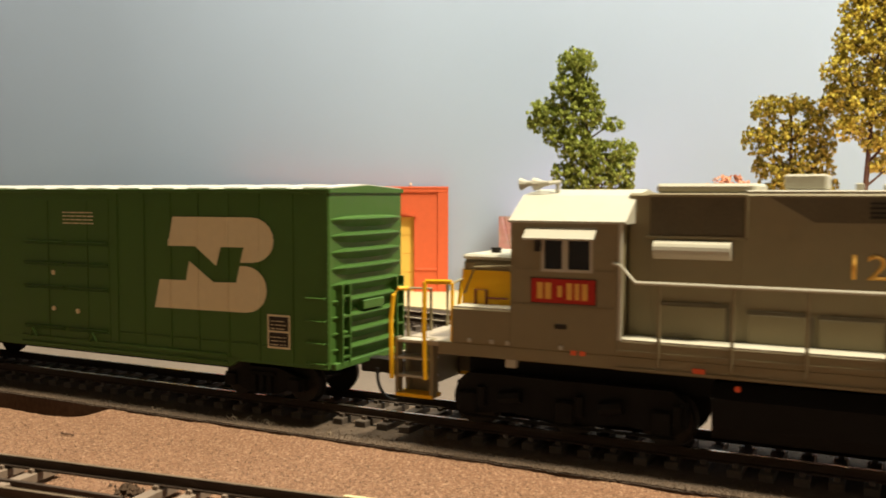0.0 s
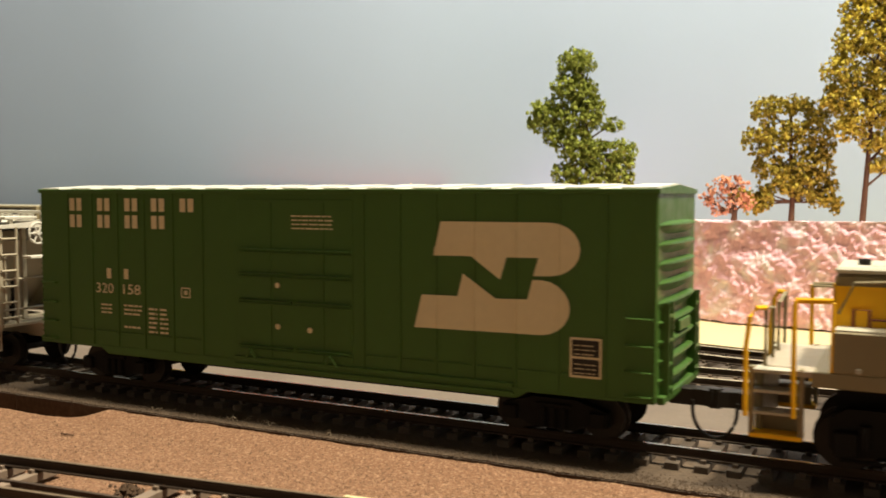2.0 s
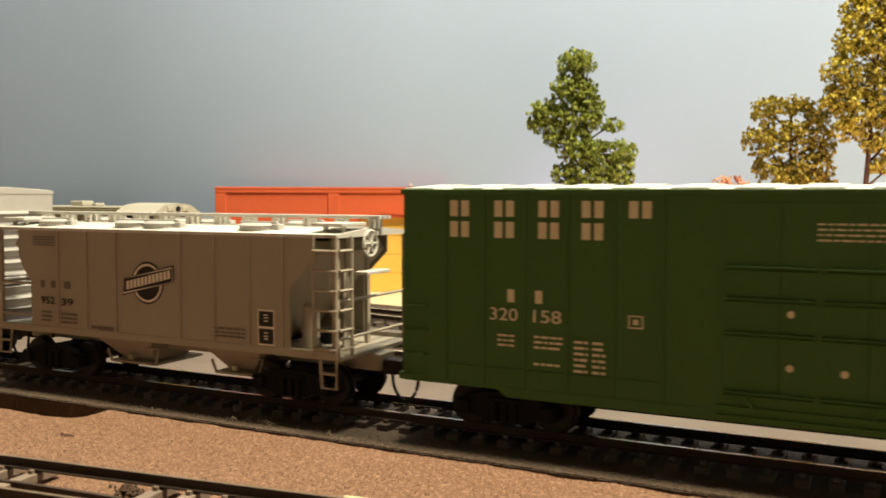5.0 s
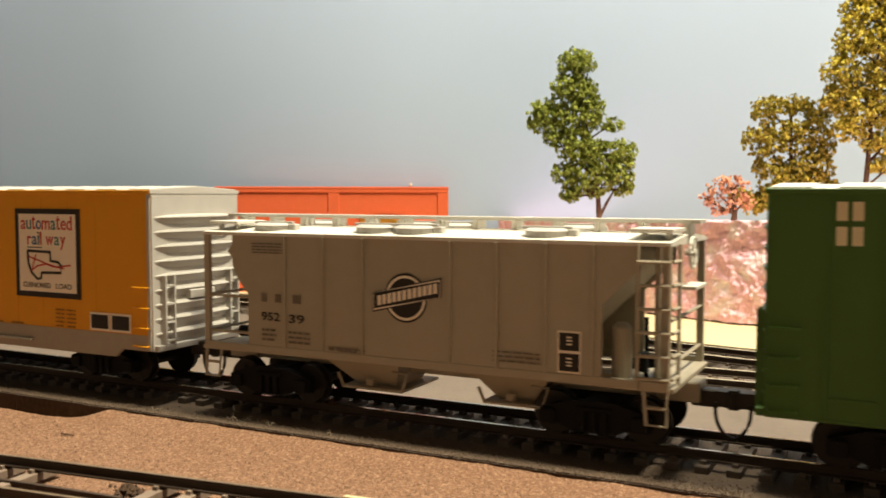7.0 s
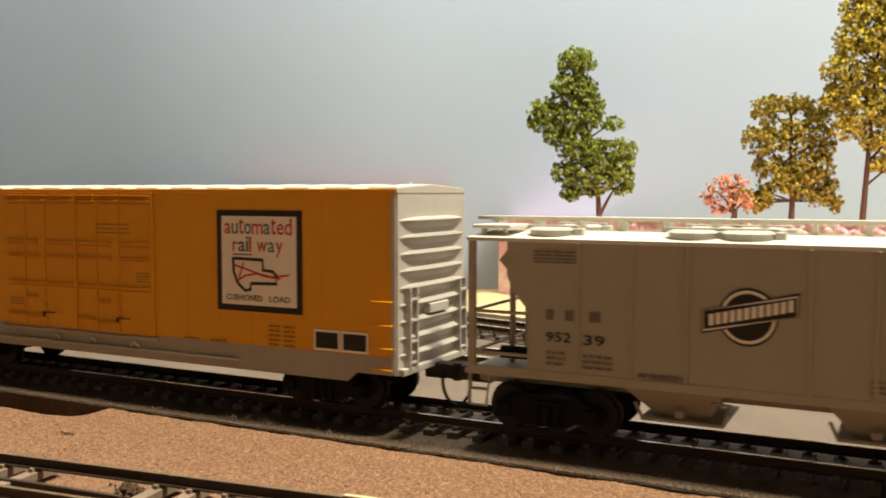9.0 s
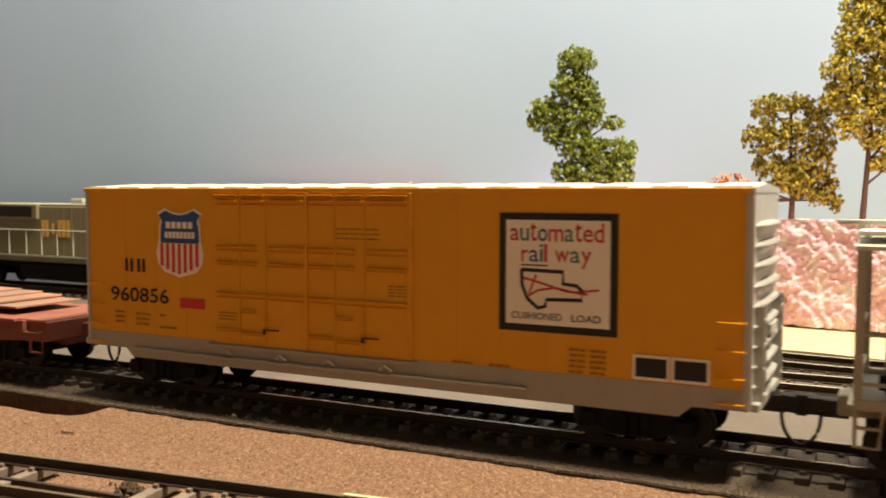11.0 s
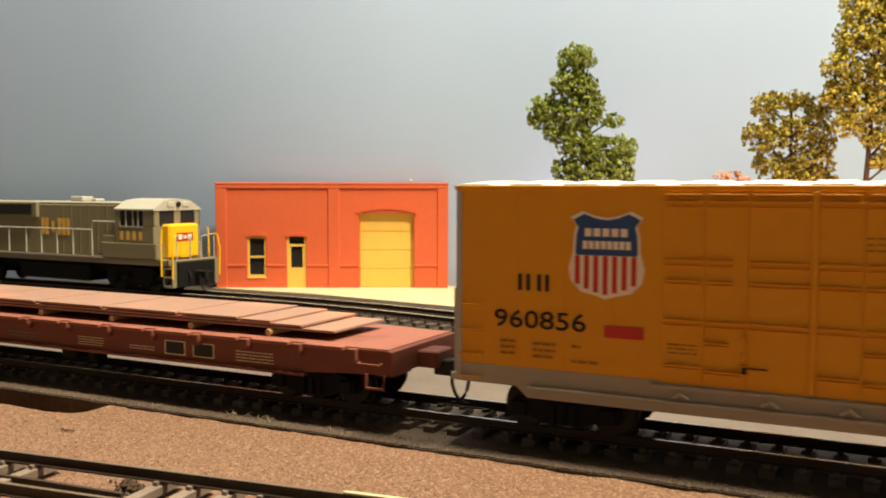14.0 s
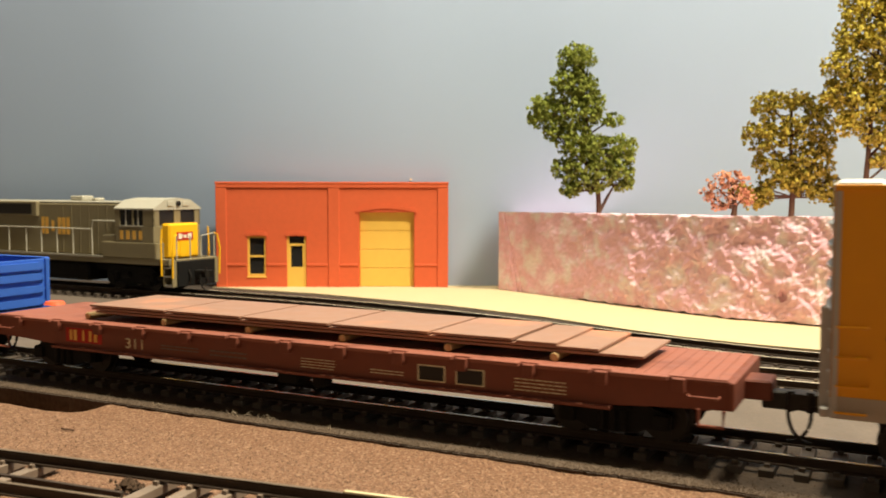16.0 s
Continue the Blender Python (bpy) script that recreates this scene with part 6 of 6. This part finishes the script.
        rod(bm, [(-105.8, yy + s * 0.7, 10.4), (-105.9, yy + s * 0.9, 24), (-105.2, yy + s * 0.9, 29.8), (-104.2, yy + s * 0.2, 31.4), (-102.6, yy - s * 1.5, 31.4)], 0.52, 6)
        rod(bm, [(-97.0, yy + s * 0.7, 10.8), (-97.2, yy + s * 0.9, 22), (-97.2, yy + s * 0.6, 33.2)], 0.52, 6)
        part("grab_rail", bm, YELLOW, loco, "yellow step grab rail")
        part("end_rail", rod(rod(B(), [(-97.2, yy, 33.0), (-90.5, yy, 33.0), (-90.5, yy, 20)], 0.42, 6), [(-97.2, yy + s * 0.2, 33.4), (-90.6, yy + s * 0.2, 33.6)], 0.4, 6), YELLOW if s < 0 else LOCO, loco)
        part("end_rail", rod(B(), [(-102.6, yy - s * 1.5, 20), (-102.6, yy - s * 1.5, 31.4), (-102.6, s * 4.5, 30.2), (-102.6, s * 4.5, 20)], 0.42, 6), LOCO, loco)
    part("sill_bolts", boxes(*[(x - 0.5, x + 0.5, y - 0.35, y + 0.1, 20.2, 21.1, 0.1) for x in (-86, -80.6, -76.8, -64.6)]), LOCO_PALE_LIT, loco)
    part("jacking_pad", boxes((-77.5, -75, y + 0.2, y + 2, 15.2, 17.2, 0.2)), LOCO_PALE_LIT, loco)
    coupler(loco, -104.4, -1)
    loco_truck(loco, -65, (-23, 0, 21))
    loco_truck(loco, 76, (-21, 0, 23))
    return loco, C


def parked_locomotive():
    """A road switcher with a bright yellow nose, standing on the siding. Local x runs forward to the nose."""
    m = pose(-341.5 * MM, 166.0 * MM, 0, 0, 0, -2.5)
    loco = thing("parked_diesel_locomotive", "weathered grey diesel locomotive with bright yellow nose, parked on the siding", "locomotive", m)
    y = -16.5
    part("frame", boxes((-190, 10, y, -y, 14.2, 17.4, 0.3)), LOCO, loco)
    part("cab_sill", boxes((-38, 1, y - 0.2, -y + 0.2, 17.4, 25.5, 0.3)), LOCO, loco)
    part("underbody", boxes((-186, 6, -9, 9, 9.5, 14.2)), BLACK, loco)
    part("fuel_tank", boxes((-110, -52, -14, 14, 3.6, 13.5, 1.2)), BLACK, loco)
    part("long_hood", boxes((-186, -26, -10.6, 10.6, 17.4, 45.4, 0.8)), LOCO, loco)
    part("hood_roof", boxes((-186, -26, -10.2, 10.2, 45.4, 46.6, 0.6)), LOCO_PALE_LIT, loco)
    part("radiator", boxes((-186, -96, -12.4, 12.4, 37.5, 46.2, 0.5)), LOCO, loco, "wider radiator housing")
    part("radiator_screen", boxes((-180, -100, -12.7, -12.3, 39, 44.8)), DARK, loco)
    part("roof_stack", boxes((-78, -68, -4, 4, 46.6, 49.4, 0.5), (-62, -58, -3, 3, 46.6, 48.2, 0.4)), LOCO_PALE_LIT, loco)
    bm = B()
    for x in range(-76, -34, 7):
        box(bm, x - 0.15, x + 0.15, -10.75, -10.55, 18, 45)
    part("hood_seams", bm, LOCO, loco)
    # cab with side windows and a windscreen
    part("cab_lower", boxes((-28, 0, y, -y, 25.5, 34.2, 0.3)), LOCO, loco)
    each("cab_post", [(-28, -24.5, y, y + 1, 34.2, 42.6), (-7.5, 0, y, y + 1, 34.2, 42.6), (-15.5, -14.5, y, y + 1, 34.2, 42.6), (-28, -24.5, -y - 1, -y, 34.2, 42.6), (-7.5, 0, -y - 1, -y, 34.2, 42.6),
                            (-1, 0, y, y + 4, 34.2, 43), (-1, 0, -2.2, 2.2, 34.2, 46), (-1, 0, -y - 4, -y, 34.2, 43), (-1, 0, y + 4, -y - 4, 43.6, 45.5), (-28, -27, y + 1, -y - 1, 34.2, 43)], LOCO, loco)
    part("cab_glass", boxes((-24.5, -7.5, y + 0.5, y + 0.7, 34.2, 42.4), (-0.6, -0.4, y + 4, -y - 4, 34.2, 43.6)), GLASS, loco)
    part("cab_window_bars", boxes((-20.5, -19.9, y + 0.1, y + 0.5, 34.2, 42.4), (-11.6, -11, y + 0.1, y + 0.5, 34.2, 42.4), (-24.5, -7.5, y - 0.2, y + 0.3, 33.6, 34.3)), LOCO_PALE_LIT, loco)
    part("cab_roof", prism(B(), [(y - 0.3, 42.4), (y - 0.3, 43.2), (-9, 47.6), (0, 48.6), (9, 47.6), (-y + 0.3, 43.2), (-y + 0.3, 42.4)], -28.5, 0.5, "x"), LOCO_PALE_LIT, loco)
    part("number_boards", boxes((0, 1, -7.5, -3, 44.2, 46.8, 0.2), (0, 1, 3, 7.5, 44.2, 46.8, 0.2)), LOCO_PALE_LIT, loco)
    part("headlight", rod(B(), [(0, 0, 45.6), (1.4, 0, 45.6)], 1.4, 12), DARK, loco)
    # nose
    part("nose", boxes((-1, 5.0, -10.6, 10.6, 17.4, 35.4, 1.0)), YELLOW, loco, "bright yellow short nose")
    part("nose_panel", boxes((4.8, 5.3, -5.8, 5.8, 26.6, 30.8)), RED_SIGN, loco, "red panel with pale lettering bars")
    part("nose_bars", boxes((5.25, 5.45, -4.6, -2.0, 27.4, 30.0), (5.25, 5.45, 2, 4.6, 27.4, 30.0), (5.25, 5.45, -1, 1, 27.8, 29.4)), WHITE, loco)
    part("nose_door", boxes((4.8, 5.25, -3.4, 3.4, 18.0, 26.0, 0.1)), YELLOW, loco)
    part("end_platform", boxes((5.0, 13, y + 3, -y - 3, 16.2, 17.4, 0.2)), LOCO, loco)
    part("pilot", boxes((12.4, 13.6, -13.5, 13.5, 3.4, 16.6, 0.4)), BLACK, loco)
    part("pilot_hoses", rod(rod(B(), [(13.6, -6, 12), (15.4, -6, 8), (14.6, -6, 5)], 0.5, 6), [(13.6, 6, 12), (15.4, 6, 8), (14.6, 6, 5)], 0.5, 6), DARK, loco)
    for s in (-1, 1):
        yy = s * 16.4
        step = part("step_well", boxes((6.2, 6.9, min(yy, yy - s * 5), max(yy, yy - s * 5), 3.6, 17.2), (12.0, 12.7, min(yy, yy - s * 5), max(yy, yy - s * 5), 3.6, 17.2), (6.2, 12.7, min(yy - s * 5, yy - s * 4.6), max(yy - s * 5, yy - s * 4.6), 3.6, 16)), LOCO, loco)
        for z in (4.0, 8.4, 12.8):
            part("step", boxes((6.9, 12.0, min(yy, yy - s * 5), max(yy, yy - s * 5), z, z + 0.7)), LOCO_PALE_LIT, step)
        part("grab_rail", rod(rod(B(), [(5.6, yy + s * 0.4, 9), (5.6, yy + s * 0.6, 26), (5.6, yy, 33)], 0.5, 6), [(13.2, yy + s * 0.3, 8), (13.6, yy + s * 0.5, 22), (13.2, yy - s, 29), (13.0, yy - s * 3, 30.2)], 0.5, 6), YELLOW, loco, "yellow grab rail")
        part("end_rail", rod(B(), [(12.8, yy - s * 3, 17), (12.8, yy - s * 3, 30), (12.8, s * 4, 29), (12.8, s * 4, 17)], 0.4, 6), LOCO_PALE_LIT, loco)
        stanchions(loco, (-160, -145, -130, -115, -100, -87, -74, -61, -46), s * 16.3, 17, 31.8, LOCO_PALE_LIT)
        part("handrail", rod(B(), [(-175, s * 16.3, 31.8), (-46, s * 16.3, 31.8), (-45, s * 16.3, 36.4), (-28, s * 16.3, 36.4)], 0.42, 6), LOCO_PALE_LIT, loco)
        part("walkway_edge", boxes((-188, -38, min(s * 16.0, s * 16.8), max(s * 16.0, s * 16.8), 17.0, 18.0)), LOCO_PALE_LIT, loco)
    part("battery_box", boxes((-38.5, -28, y + 0.3, -10.6, 17.4, 29.0, 0.5)), LOCO, loco)
    # owner's initials as plain gold bars
    hy = -10.72
    rows = [(p, q, 28.0, 37.4) for p, q in ((-94, -91.4), (-90.8, -88), (-80.2, -77.6), (-76.8, -73.8), (-73, -70.4))] + [(-85.4, -83.2, 29.6, 35.6)]
    bars(loco, GOLD_INK, hy - 0.1, rows)
    bars(loco, GOLD_INK, y - 0.02, [(-24.5 + i * 4.6, -22.0 + i * 4.6, 27.0, 31.6) for i in range(4)])
    loco_truck(loco, -20, (-13, 13))
    loco_truck(loco, -150, (-13, 13))
    coupler(loco, 12.6, 1)


parked_locomotive()
PARKED = len(WHEELS)
TRAIN = [front_locomotive(), green_boxcar(), hopper_car(), orange_boxcar(), flat_car(), steel_load(), blue_gondola()]
build_tracks()
build_ballast()
build_debris()

# how far the train has gone, in mm
GONE = ((0, 0), (0.5, 20.3), (1, 39.8), (1.5, 59.3), (2, 79.0), (2.5, 98.6), (3, 118.6), (3.5, 138.5), (4, 158.2), (4.5, 178.3), (5, 198.4), (5.5, 218.5),
        (6, 238.5), (6.5, 258.5), (7, 277.7), (7.5, 296.8), (8, 315.6), (8.5, 334.4), (9, 353.2), (9.5, 372.8), (10, 392.5), (10.5, 412.2), (11, 431.8), (11.5, 451.3), (12, 470.8),
        (12.5, 490.0), (13, 508.9), (13.5, 527.8), (14, 546.8), (14.5, 566.0), (15, 585.4), (15.5, 604.8), (16, 624.2))


def motions():
    for ob, c in TRAIN:
        walk(ob, [(t, pose((c + g) * MM, 0, 0)) for t, g in GONE])
    ts, gs = [t for t, g in GONE], [g for t, g in GONE]
    for ob, x, r in WHEELS[PARKED:]:
        rows = []
        for i in range(0, 101):
            t = i * 0.16
            turn = math.degrees(float(np.interp(t, ts, gs)) / r)
            rows.append((t, pose(x * MM, 0, r * MM, 0, turn, 0)))
        walk(ob, rows)


motions()
